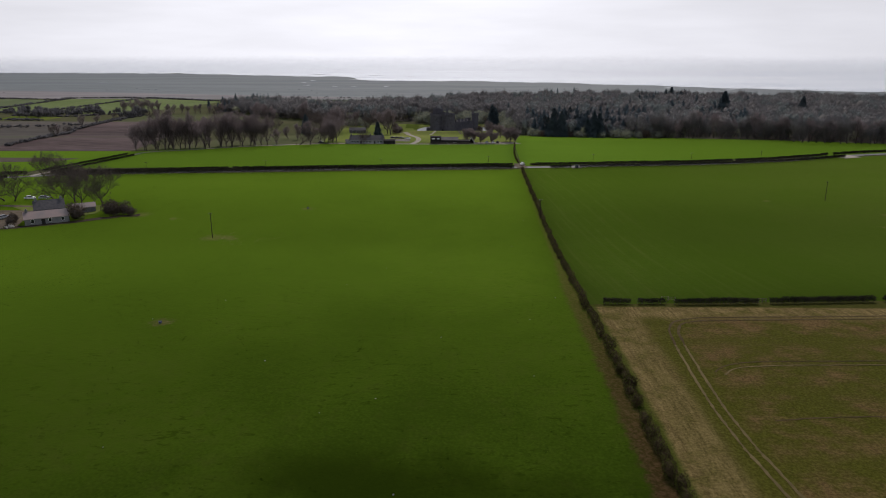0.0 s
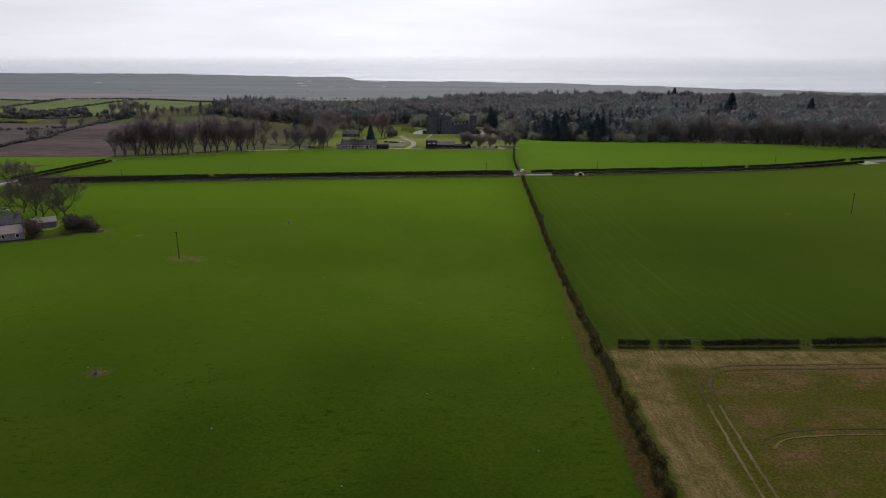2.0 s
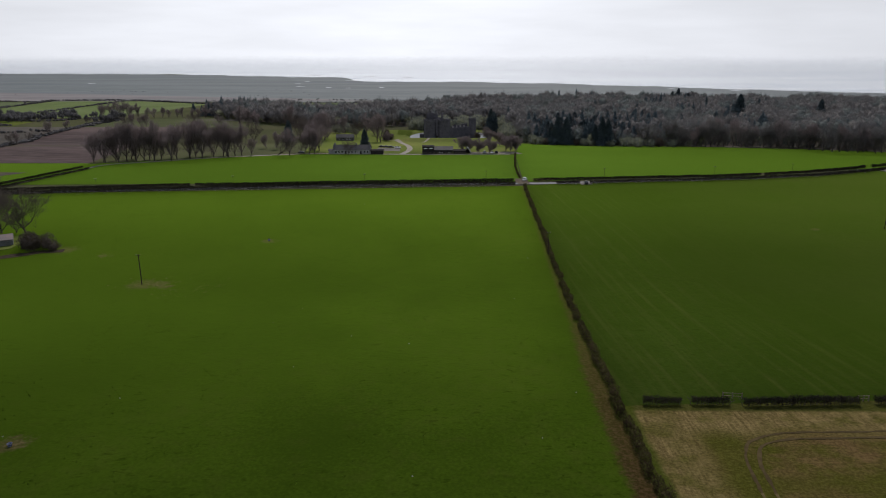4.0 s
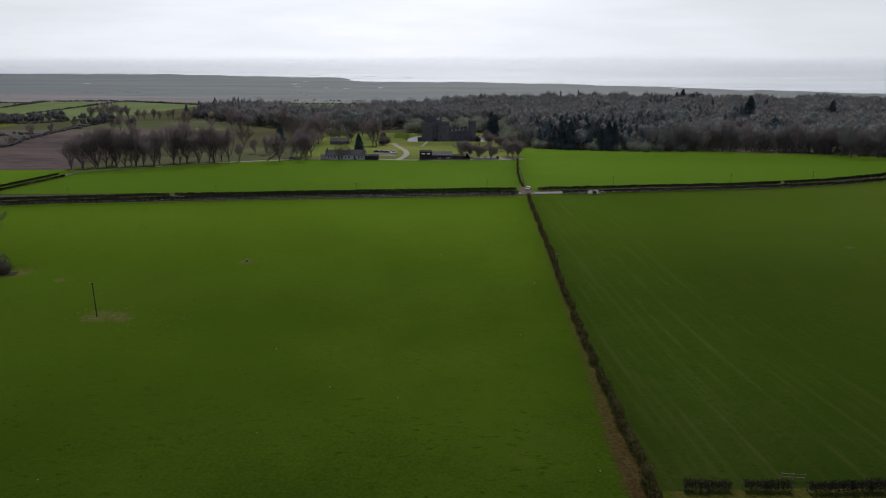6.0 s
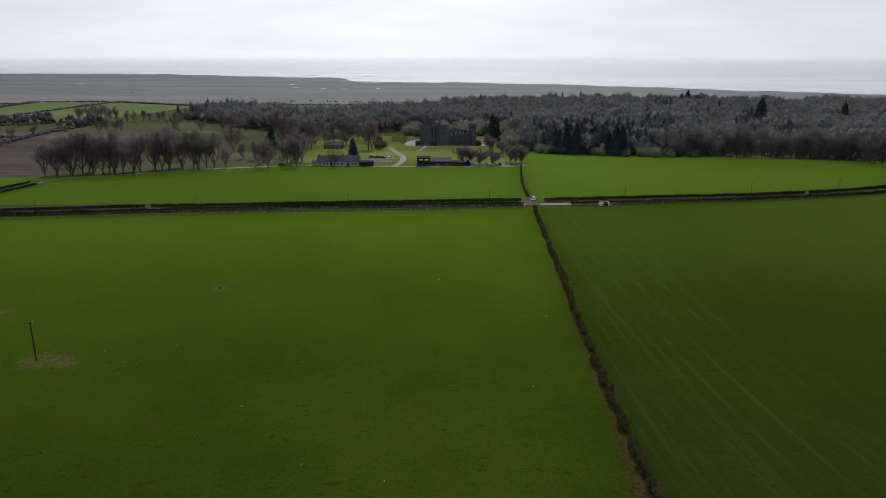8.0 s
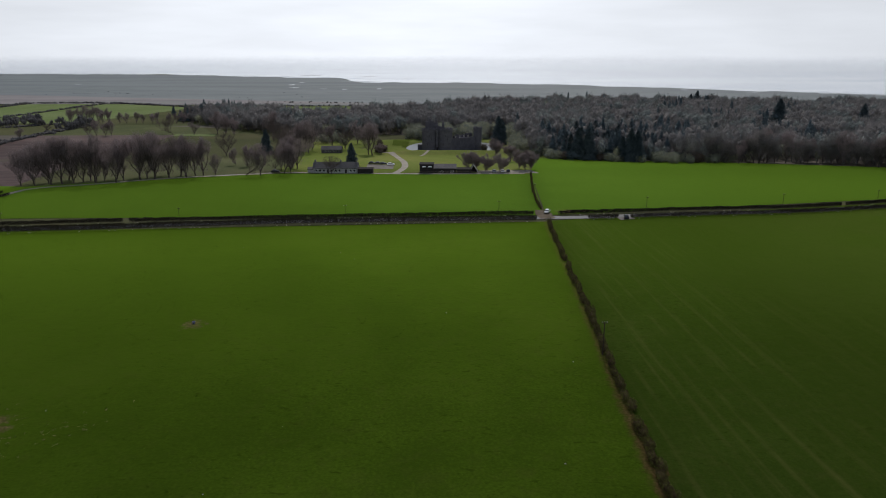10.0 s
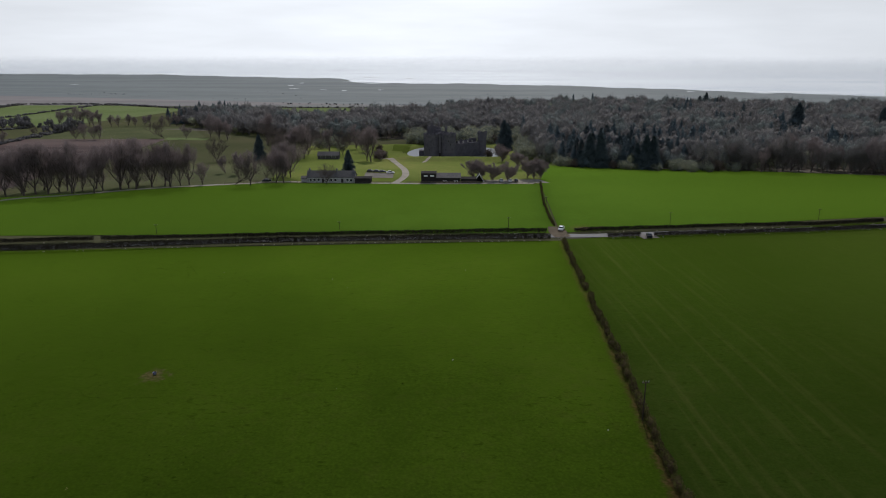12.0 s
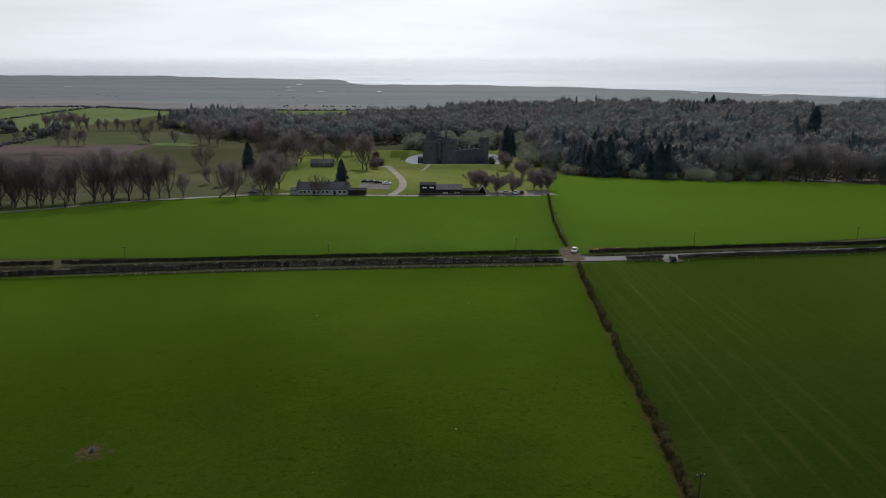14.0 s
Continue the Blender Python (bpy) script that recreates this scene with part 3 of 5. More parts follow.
def fast_mesh(name, verts, tris, mats, slots=None, smooth_faces=False):
    verts, tris = np.asarray(verts, np.float32), np.asarray(tris, np.int32)
    me = bpy.data.meshes.new(name)
    me.vertices.add(len(verts)), me.loops.add(tris.size), me.polygons.add(len(tris))
    me.vertices.foreach_set("co", verts.ravel())
    me.loops.foreach_set("vertex_index", tris.ravel())
    me.polygons.foreach_set("loop_start", np.arange(0, tris.size, 3, dtype=np.int32))
    if slots is not None:
        me.polygons.foreach_set("material_index", np.asarray(slots, np.int32))
    if smooth_faces:
        me.polygons.foreach_set("use_smooth", np.ones(len(tris), bool))
    for m in mats:
        me.materials.append(MAT[m])
    me.update(calc_edges=True)
    return me


def boxes(name, material, *spans):
    """One mesh of boxes (x0, x1, y0, y1, z0, z1)."""
    v, f = [], []
    for x0, x1, y0, y1, z0, z1 in spans:
        n = len(v)
        v += [(x, y, z) for z in (z0, z1) for x, y in ((x0, y0), (x1, y0), (x1, y1), (x0, y1))]
        f += [tuple(n + k for k in q) for q in ((3, 2, 1, 0), (4, 5, 6, 7), (0, 1, 5, 4), (1, 2, 6, 5), (2, 3, 7, 6), (3, 0, 4, 7))]
    return mesh_from(name, v, f, [material])


def tube_mesh(segments, sides=5):
    """Tapered tubes (p, q, r0, r1) as vertices and triangles."""
    v, t = [], []
    ang = np.arange(sides) * 2 * np.pi / sides
    for p, q, r0, r1 in segments:
        d = q - p
        d = d / (np.linalg.norm(d) + 1e-9)
        a = np.cross(d, (0.31, 0.9, 0.2) if abs(d[2]) > 0.8 else (0, 0, 1))
        a /= np.linalg.norm(a)
        b = np.cross(d, a)
        ring = np.cos(ang)[:, None] * a + np.sin(ang)[:, None] * b
        n = len(v)
        v += list(p + ring * r0) + list(q + ring * r1)
        for k in range(sides):
            j = (k + 1) % sides
            t += [(n + k, n + j, n + sides + j), (n + k, n + sides + j, n + sides + k)]
    return np.array(v), np.array(t)


def blades(rng, at, way, length, width):
    """Thin pointed twigs from the points at, along way."""
    n = len(at)
    way = way / (np.linalg.norm(way, axis=1)[:, None] + 1e-9)
    side = np.cross(way, rng.normal(size=(n, 3)))
    side /= np.linalg.norm(side, axis=1)[:, None] + 1e-9
    w = (np.ones(n) * width)[:, None] * 0.5
    v = np.stack([at - side * w, at + side * w, at + way * (np.ones(n) * length)[:, None]], 1).reshape(-1, 3)
    return v, np.arange(3 * n).reshape(-1, 3)


def shells(rng, at, out, length, width):
    """Small sprays lying round a crown, facing outwards."""
    n = len(at)
    out = out / (np.linalg.norm(out, axis=1)[:, None] + 1e-9)
    way = np.cross(out, rng.normal(size=(n, 3)))
    way = way / (np.linalg.norm(way, axis=1)[:, None] + 1e-9) + out * 0.35
    side = np.cross(way, out)
    side /= np.linalg.norm(side, axis=1)[:, None] + 1e-9
    w, k = (np.ones(n) * width)[:, None] * 0.5, (np.ones(n) * length)[:, None]
    v = np.stack([at - side * w, at + side * w, at + way * k], 1).reshape(-1, 3)
    return v, np.arange(3 * n).reshape(-1, 3)


def crown_core(seed, rx, ry, rz, up):
    """The closed, lumpy middle of a crown, under its outer sprays."""
    bm = bmesh.new()
    bmesh.ops.create_icosphere(bm, subdivisions=2, radius=1.0)
    v = np.array([q.co[:] for q in bm.verts])
    t = np.array([[q.index for q in f.verts] for f in bm.faces])
    bm.free()
    lump = 1 + 0.42 * np.sin(v[:, 0] * 4.1 + seed) * np.sin(v[:, 1] * 3.7 + seed * 2) + 0.2 * np.sin(v[:, 2] * 6 + v[:, 0] * 5 + seed)
    return v * lump[:, None] * (rx, ry, rz) + (0, 0, up), t


def grow(rng, p, d, length, r, level, tubes, tips, spread, first=False):
    q = p + d * length * 0.55
    d2 = d + rng.normal(size=3) * 0.12 + np.array((0, 0, 0.06))
    d2 /= np.linalg.norm(d2)
    e = q + d2 * length * 0.45
    tubes += [(p, q, r, r * 0.8), (q, e, r * 0.8, r * 0.6)]
    if level <= 2:
        tips += [(e, d2), (q, d2)]
    elif level == 3:
        for k in range(9):
            way = d2 * 0.5 + rng.normal(size=3) * 0.5
            tips.append((p + (e - p) * (0.25 + 0.1 * k) + rng.normal(size=3) * length * 0.13, way / np.linalg.norm(way)))
    if level == 0:
        return
    kids = 4 if first or level == 1 else 3
    turn = rng.random() * 6.28
    for k in range(kids):
        a = turn + k * 6.28 / kids + rng.normal() * 0.3
        out = np.array((math.cos(a), math.sin(a), 0.15))
        lean = spread * (0.4 + 0.9 * rng.random())
        c = d2 * (1 - lean) + out * lean
        c /= np.linalg.norm(c)
        base = e if k else (p + q) / 2 if level < 3 else q
        grow(rng, base, c, length * (0.62 + 0.22 * rng.random()) * (1.9 if first else 1.0), r * (0.5 if first else 0.5), level - 1, tubes, tips, spread * (1.25 if first else 1.0))


def bare_tree_meshes(seed, tall, trunk, spread, twigs, twig_mat, twig_len=1.5, width=0.1, level=4, wide=(1.0, 1.45, 1.5, 1.2, 0.85, 0.5), droop=0.3):
    rng = np.random.default_rng(seed)
    tubes, tips = [], []
    lean = np.array((rng.normal() * 0.05, rng.normal() * 0.05, 1.0))
    grow(rng, np.zeros(3) - (0, 0, 0.4), lean / np.linalg.norm(lean), trunk, tall * 0.022, level, tubes, tips, spread, True)
    top = max(t[0][2] for t in tips)
    s = tall * 0.93 / top

    def oval(p):
        f = np.interp(p[2] / top, (0.0, 0.25, 0.4, 0.65, 0.88, 1.0), wide)
        return p * (f, f, max(p[2] / top, 0.02) ** droop)

    tubes = [(oval(p), oval(q), a, b) for p, q, a, b in tubes]
    tips = [(oval(p), d) for p, d in tips]
    keep = [(p * s, q * s, max(a, 0.03), max(b, 0.025)) for p, q, a, b in tubes if a > 0.012 * tall * 0.022]
    v, t = tube_mesh(keep, 5)
    limbs = fast_mesh("trunk", v, t, ["bark"], smooth_faces=True)
    at = np.repeat(np.array([p for p, _ in tips]) * s, twigs, 0) + rng.normal(size=(len(tips) * twigs, 3)) * tall * 0.022
    way = np.repeat(np.array([d for _, d in tips]), twigs, 0) + rng.normal(size=at.shape) * 0.55 + (0, 0, 0.25)
    v, t = blades(rng, at, way, twig_len * (0.6 + 0.8 * rng.random(len(at))), width)
    return limbs, fast_mesh("crown", v, t, [twig_mat])


def tree_kind(name, meshes, m, label, group=""):
    ob = empty(name, m, label, "tree", group)
    part("trunk", meshes[0], ob)
    part("crown", meshes[1], ob)
    return ob


def fir_core(rng, tall, radius, tiers=7, sides=9):
    """Ragged tiers of boughs round a stem, each hanging over the next."""
    v, t = [], []
    for k in range(tiers):
        h = k / tiers
        r = radius * (1 - h) ** 0.75 * (0.8 + 0.3 * rng.random())
        z, up = tall * (0.05 + 0.92 * h), tall * (0.26 - 0.08 * h)
        n = len(v)
        for a in range(sides):
            w = r * (0.7 + 0.5 * rng.random())
            b = a * 6.2832 / sides + rng.normal() * 0.12
            v.append((w * math.cos(b), w * math.sin(b), z + tall * 0.03 * rng.normal()))
        v.append((rng.normal() * 0.1, rng.normal() * 0.1, min(z + up, tall)))
        t += [(n + a, n + (a + 1) % sides, n + sides) for a in range(sides)]
    return np.array(v), np.array(t)


def conifer_meshes(seed, tall, radius, count):
    rng = np.random.default_rng(seed)
    v, t = tube_mesh([(np.array((0, 0, -0.3)), np.array((0, 0, tall * 0.95)), tall * 0.016, 0.04)], 6)
    trunk = fast_mesh("trunk", v, t, ["bark"], smooth_faces=True)
    cv, ct = fir_core(rng, tall, radius * 0.66, 9, 11)
    h = rng.random(count) ** 0.85
    a = rng.random(count) * 6.283
    reach = radius * (1 - h) ** 0.62 * (0.62 + 0.38 * rng.random(count)) * (1 + 0.2 * np.sin(a * 3 + h * 9 + seed) + 0.12 * np.sin(h * 26 + a))
    f = 0.5 + 0.35 * rng.random(count)
    at = np.stack([np.cos(a) * reach * f, np.sin(a) * reach * f, tall * (0.04 + 0.93 * h) - 0.1 * reach * f], 1)
    way = np.stack([np.cos(a), np.sin(a), -0.1 + 1.1 * h ** 3], 1) + rng.normal(size=(count, 3)) * 0.4
    v, t = blades(rng, at, way, np.maximum(reach * (1 - f), 0.5) * 1.1, 0.3 + 0.3 * rng.random(count))
    return trunk, fast_mesh("crown", np.concatenate([cv, v]), np.concatenate([ct, t + len(cv)]), ["needle"], smooth_faces=True)


def at_ground(x, y, turn=0.0, size=1.0, up=0.1):
    y = float(lie(y))
    return pose(x, y, height(x, y) + up, 0, 0, turn) @ Matrix.Scale(size, 4)


def plant(protos, x, y, size, rng, label="", group=""):
    """A copy of one of the trees, turned by chance."""
    ob = copy_thing(protos[int(rng.integers(len(protos)))], at_ground(x, y, rng.random() * 360, size))
    return tagged(ob, label, group=group)


# ---- castle ----
def ragged(name, material, p, q, thick, base, low, high, seed, step=1.2, keep=0.5):
    """A ruined wall from p to q whose head goes up and down in broken steps."""
    rng = np.random.default_rng(seed)
    p, q = np.array(p, float), np.array(q, float)
    n = max(2, int(np.linalg.norm(q - p) / step))
    d = (q - p) / np.linalg.norm(q - p)
    s = np.array((-d[1], d[0])) * thick / 2
    h, head = low + (high - low) * rng.random(), []
    for k in range(n):
        if rng.random() > keep:
            h = low + (high - low) * rng.random()
        head += [(k / n, h), ((k + 1) / n - 0.002, h + rng.normal() * 0.12)]
    line = [(0, base)] + head + [(head[-1][0], base)]
    m = len(line)
    v = [(*(p + (q - p) * t + sgn * s), z) for sgn in (-1, 1) for t, z in line]
    f = [tuple(range(m))[::-1], tuple(range(m, 2 * m))] + [(k, (k + 1) % m, m + (k + 1) % m, m + k) for k in range(m)]
    return mesh_from(name, v, f, [material])


def round_tower(name, material, x, y, r, base, top, merlons=12, sides=24, batter=0.5):
    v, f = [], []
    rings = ((r + batter, base), (r, base + 3.5), (r, top - 1.6), (r + 0.35, top - 1.2), (r + 0.35, top), (r - 0.5, top), (r - 0.5, top - 1.0))
    for rr, z in rings:
        v += [(x + rr * math.cos(a * 6.2832 / sides), y + rr * math.sin(a * 6.2832 / sides), z) for a in range(sides)]
    for k in range(len(rings) - 1):
        for a in range(sides):
            b = (a + 1) % sides
            f.append((k * sides + a, k * sides + b, (k + 1) * sides + b, (k + 1) * sides + a))
    f.append(tuple((len(rings) - 1) * sides + a for a in range(sides)))
    for m in range(merlons):
        i = len(v)
        a0, a1 = (m + 0.1) * 6.2832 / merlons, (m + 0.65) * 6.2832 / merlons
        for z in (top - 0.05, top + 0.55 + 0.35 * (m % 3 == 0)):
            v += [(x + rr * math.cos(a), y + rr * math.sin(a), z) for rr, a in ((r + 0.35, a0), (r + 0.35, a1), (r - 0.3, a1), (r - 0.3, a0))]
        f += [tuple(i + j for j in g) for g in ((4, 5, 6, 7), (0, 1, 5, 4), (1, 2, 6, 5), (2, 3, 7, 6), (3, 0, 4, 7))]
    return mesh_from(name, v, f, [material])


CB = -9.7
castle = empty("castle", Matrix.Identity(4), "ruined dark red sandstone moated castle with twin gate towers", "castle")
for cx in (-15.0, -4.2):
    tower = part("gate_tower", round_tower("gate_tower", "sandstone", cx, 536.5, 5.0, CB, 8.0), castle)
    # dark boxes imitate the shade inside the slits
    for wx, wz in ((-1.4, -2.0), (1.6, 1.6), (0.4, 4.0)):
        part("arrow_slit", boxes("arrow_slit", "dark_clad", (cx + wx - 0.12, cx + wx + 0.12, 531.35, 532.0, wz - 0.7, wz + 0.7)), tower)
part("gate_wall", boxes("gate_wall", "sandstone", (-10.4, -8.8, 533.5, 536, CB, 7.6)), castle)
# solid dark block takes the place of the shaded gate opening
part("gate_arch", boxes("gate_arch", "dark_clad", (-10.2, -9.0, 533.2, 533.6, CB + 2, -4.0)), castle, "dark block painted as the shade in the gate opening")
part("gatehouse", ragged("gatehouse", "sandstone", (-19.6, 545), (0.6, 545), 9.0, CB, 6.6, 8.6, 3, 1.6, 0.6), castle)
part("ruined_gable", ragged("ruined_gable", "sandstone", (-18.0, 543), (-9.0, 543), 1.6, 5.0, 8.8, 15.2, 11, 1.0, 0.35), castle)
part("ruined_gable", ragged("ruined_gable", "sandstone", (-9.5, 546), (-3.6, 546), 1.6, 5.0, 8.0, 13.4, 12, 1.0, 0.35), castle)
part("chimney_stack", boxes("chimney_stack", "sandstone", (-15.6, -14.2, 541.4, 543, 6, 14.6)), castle)
part("chimney_stack", boxes("chimney_stack", "sandstone", (-6.4, -5.0, 541.4, 543, 6, 12.6)), castle)
part("cap_house", boxes("cap_house", "sandstone", (-12.2, -9.4, 540.0, 544.5, 6, 10.4)), castle)
part("curtain_wall", ragged("curtain_wall", "sandstone", (-0.5, 538), (17, 552.5), 2.0, CB, 0.2, 1.6, 21, 1.4, 0.75), castle)
part("curtain_wall", ragged("curtain_wall", "sandstone", (-19.5, 545), (-17.5, 582), 2.0, CB, 1.5, 4.5, 22, 1.4, 0.6), castle)
part("curtain_wall", ragged("curtain_wall", "sandstone", (18.5, 556), (-17.5, 582), 2.0, CB, -6.0, 0.5, 23, 1.4, 0.6), castle)
part("corner_tower", round_tower("corner_tower", "sandstone", 18.8, 553.5, 2.9, CB, 7.2, 9, 20, 0.4), castle)
lodging = part("lodging_range", ragged("lodging_range", "sandstone", (1.5, 545.5), (14.5, 557), 1.0, CB, 0.8, 3.4, 24, 1.1, 0.4), castle)
for k in range(4):
    wx, wy = 3.0 + k * 3.0, 546.1 + k * 2.65
    part("window_opening", boxes("window_opening", "stone", (wx - 0.5, wx + 0.5, wy - 0.8, wy - 0.3, 0.9, 2.1)), lodging, "pale dressed window surround")
part("bridge_pier", boxes("bridge_pier", "sandstone", (-24.0, -19.8, 551, 556, CB, -4.9)), castle)
moat_pts = [(1 + 35 * math.cos(a * 0.1309), 565 + 38 * math.sin(a * 0.1309), -8.35) for a in range(48)]
moat = new("moat", mesh_from("moat", moat_pts, [tuple(range(48))], ["moat"]))
tagged(moat, "still moat water reflecting the bright sky", "moat", kind="structure")


# ---- houses ----
def house(name, m, length, depth, eaves, ridge, wall, roof, label, openings=(), chimneys=(), overhang=0.3, category="house"):
    """A gabled house: length along x, its front on y = 0."""
    ob = empty(name, m, label, category)
    L, D = length, depth
    v = [(0, 0, -0.5), (L, 0, -0.5), (L, D, -0.5), (0, D, -0.5), (0, 0, eaves), (L, 0, eaves), (L, D, eaves), (0, D, eaves), (0, D / 2, ridge), (L, D / 2, ridge)]
    part("wall", mesh_from("wall", v, [(0, 1, 5, 4), (1, 2, 6, 9, 5), (2, 3, 7, 6), (3, 0, 4, 8, 7)], [wall]), ob)
    o, th = overhang, 0.18
    drop = (ridge - eaves) / (D / 2) * o
    for y0, sgn in ((-o, 1), (D + o, -1)):
        a = [(-o, y0, eaves - drop), (L + o, y0, eaves - drop), (L + o, D / 2, ridge), (-o, D / 2, ridge)]
        v = [(x, y, z + 0.03) for x, y, z in a] + [(x, y, z + 0.03 + th) for x, y, z in a]
        part("roof", mesh_from("roof", v, [(0, 3, 2, 1), (4, 5, 6, 7), (0, 1, 5, 4), (1, 2, 6, 5), (2, 3, 7, 6), (3, 0, 4, 7)], [roof]), ob)
    for kind, x0, x1, z0, z1 in openings:
        if kind == "window":
            w = part("window", boxes("window", "white_paint", (x0 - 0.08, x1 + 0.08, -0.05, 0.06, z0 - 0.08, z0), (x0 - 0.08, x1 + 0.08, -0.05, 0.06, z1, z1 + 0.08), (x0 - 0.08, x0, -0.05, 0.06, z0, z1), (x1, x1 + 0.08, -0.05, 0.06, z0, z1)), ob)
            part("pane", boxes("pane", "glass", (x0, x1, -0.02, 0.04, z0, z1)), w)
        else:
            part("door", boxes("door", "dark_clad", (x0, x1, -0.04, 0.04, 0, z1)), ob)
    for x, w in chimneys:
        c = part("chimney", boxes("chimney", "grey_wall", (x - w / 2, x + w / 2, D / 2 - w / 2, D / 2 + w / 2, ridge - 0.6, ridge + 1.1)), ob)
        part("chimney_pot", boxes("chimney_pot", "rusty", (x - 0.12, x + 0.12, D / 2 - 0.12, D / 2 + 0.12, ridge + 1.1, ridge + 1.5)), c)
    return ob


def windows_along(xs, w=0.9, z0=0.9, z1=2.0):
    return tuple(("window", x, x + w, z0, z1) for x in xs)


house("cottage", at_ground(-71.5, 403.5), 23.0, 6.5, 2.7, 5.3, "render", "slate", "long low grey-white cottage with dark slate roof", windows_along((1.2, 3.0, 5.0, 9.2, 11.2, 13.2, 19.0, 20.8), 1.1) + (("door", 7.2, 8.2, 0, 2.0), ("door", 16.5, 17.6, 0, 2.0)), ((0.8, 0.8), (14.0, 0.8), (22.2, 0.8)))
house("porch_shed", at_ground(-74.5, 404.5), 3.0, 4.0, 1.9, 2.7, "render", "slate", "small white lean-to shed beside the cottage", category="shed")
house("timber_shed", at_ground(-48.2, 402.5), 7.6, 5.5, 2.3, 2.8, "dark_clad", "dark_clad", "dark timber shed against the cottage", (("door", 2.5, 4.6, 0, 2.1),), category="shed")
house("stone_barn", at_ground(-88, 520), 13.5, 6.0, 2.4, 4.4, "dark_wall", "slate", "dark grey stone barn with a slate roof behind the cottage", windows_along((2, 5, 8, 10.5), 1.0), category="barn")
vc = house("visitor_centre", at_ground(-16.2, 403.5), 7.2, 7.0, 4.6, 5.0, "dark_clad", "dark_clad", "dark clad two-storey visitor building with two pale windows", (), overhang=0.15, category="building")
for wx in (1.2, 4.4):
    w = part("window", boxes("window", "white_paint", (wx, wx + 1.9, -0.06, 0.05, 3.2, 3.85)), vc, "pale shuttered window")
house("shop_wing", at_ground(-9.0, 404.5), 11.6, 6.5, 2.5, 4.2, "dark_clad", "slate", "long dark single-storey wing with grey slate roof", windows_along((3.4, 8.6), 1.8, 0.6, 1.1), category="building")
house("low_store", at_ground(2.8, 404.0), 7.8, 5.0, 2.0, 2.6, "dark_clad", "dark_clad", "low dark timber store beside the shop", category="shed")
gable = empty("gabled_shelter", at_ground(9.6, 404.5), "dark open shelter with white gable boards", "shelter")
for sgn in (-1, 1):
    v = [(2.2 + sgn * 2.4, -0.1, 0.6), (2.2 + sgn * 2.15, -0.1, 0.6), (2.2 - sgn * 0.1, -0.1, 4.2), (2.2 - sgn * 0.1, -0.1, 4.6)]
    v = v + [(x, 0.06, z) for x, _, z in v]
    part("barge_board", mesh_from("barge_board", v, [(0, 1, 2, 3), (7, 6, 5, 4), (0, 4, 5, 1), (1, 5, 6, 2), (2, 6, 7, 3), (3, 7, 4, 0)], ["white_paint"]), gable, "white gable board")
    v = [(2.2 + sgn * 2.5, 0.1, 0.45), (2.2, 0.1, 4.4), (2.2, 5, 4.4), (2.2 + sgn * 2.5, 5, 0.45)]
    v = v + [(x, y, z + 0.15) for x, y, z in v]
    part("roof", mesh_from("roof", v, [(0, 1, 2, 3), (7, 6, 5, 4), (0, 4, 5, 1), (1, 5, 6, 2), (2, 6, 7, 3), (3, 7, 4, 0)], ["slate"]), gable)
part("back_wall", mesh_from("back_wall", [(0.2, 4.8, -0.3), (4.2, 4.8, -0.3), (4.2, 4.8, 0.9), (2.2, 4.8, 4.3), (0.2, 4.8, 0.9)], [(0, 1, 2, 3, 4)], ["dark_clad"]), gable)
for px in (0.4, 4.0):
    part("post", boxes("post", "dark_clad", (px - 0.1, px + 0.1, 0.1, 0.3, -0.3, 1.2)), gable)

# farm in the pasture's corner
house("farm_byre", at_ground(-152.3, 172.3, 31), 14.0, 6.5, 2.3, 4.2, "grey_wall", "rusty_grey", "long grey farm byre with a rust-streaked roof", windows_along((2.0, 7.5, 11.5), 0.9) + (("door", 5.2, 6.4, 0, 2.0),), ((0.9, 0.8),), category="barn")
house("farmhouse", at_ground(-157.0, 186.5, 31), 10.0, 7.0, 2.4, 5.2, "grey_wall", "slate", "grey stone farmhouse with a dark slate roof", windows_along((2, 5, 7.5), 1.0), ((0.8, 0.9), (9.2, 0.9)))
house("farm_store", at_ground(-145.0, 191.5, 31), 7.5, 5.0, 2.0, 3.2, "grey_wall", "rusty_grey", "small grey-roofed farm store beside the farmhouse", category="shed")


# ---- utility poles ----
def utility_pole(x, y, tall, turn=0.0):
    ob = empty("utility_pole", at_ground(x, y, turn, 1.0, 0.0), "weathered brown wooden utility pole with a crossarm", "utility pole", "utility poles along the fields")
    v, t = tube_mesh([(np.array((0, 0, -0.5)), np.array((0, 0, tall)), 0.017 * tall, 0.012 * tall)], 8)
    part("shaft", fast_mesh("shaft", v, t, ["pole"], smooth_faces=True), ob)
    part("crossarm", boxes("crossarm", "pole", (-0.6, 0.6, -0.06, 0.06, tall - 0.3, tall - 0.18)), ob)
    for sx in (-0.5, 0.0, 0.5):
        v, t = tube_mesh([(np.array((sx, 0, tall - 0.2)), np.array((sx, 0, tall + 0.08)), 0.06, 0.04)], 6)
        part("insulator", fast_mesh("insulator", v, t, ["porcelain"]), ob)
    return ob


for px, py, ph in ((-80.8, 157.5, 8.5), (31.2, 186.0, 7.3), (152.4, 218.5, 8.2), (-103.2, 306.2, 4.0), (-40.5, 310.5, 4.2), (18.7, 313, 5.4), (78.4, 322.5, 5.2), (136.7, 331, 4.8),
                   (-163, 294, 4.8), (180.2, 339, 4.8), (36.9, 350, 5), (-228, 283, 4.8)):
    utility_pole(px, py, ph, 8)


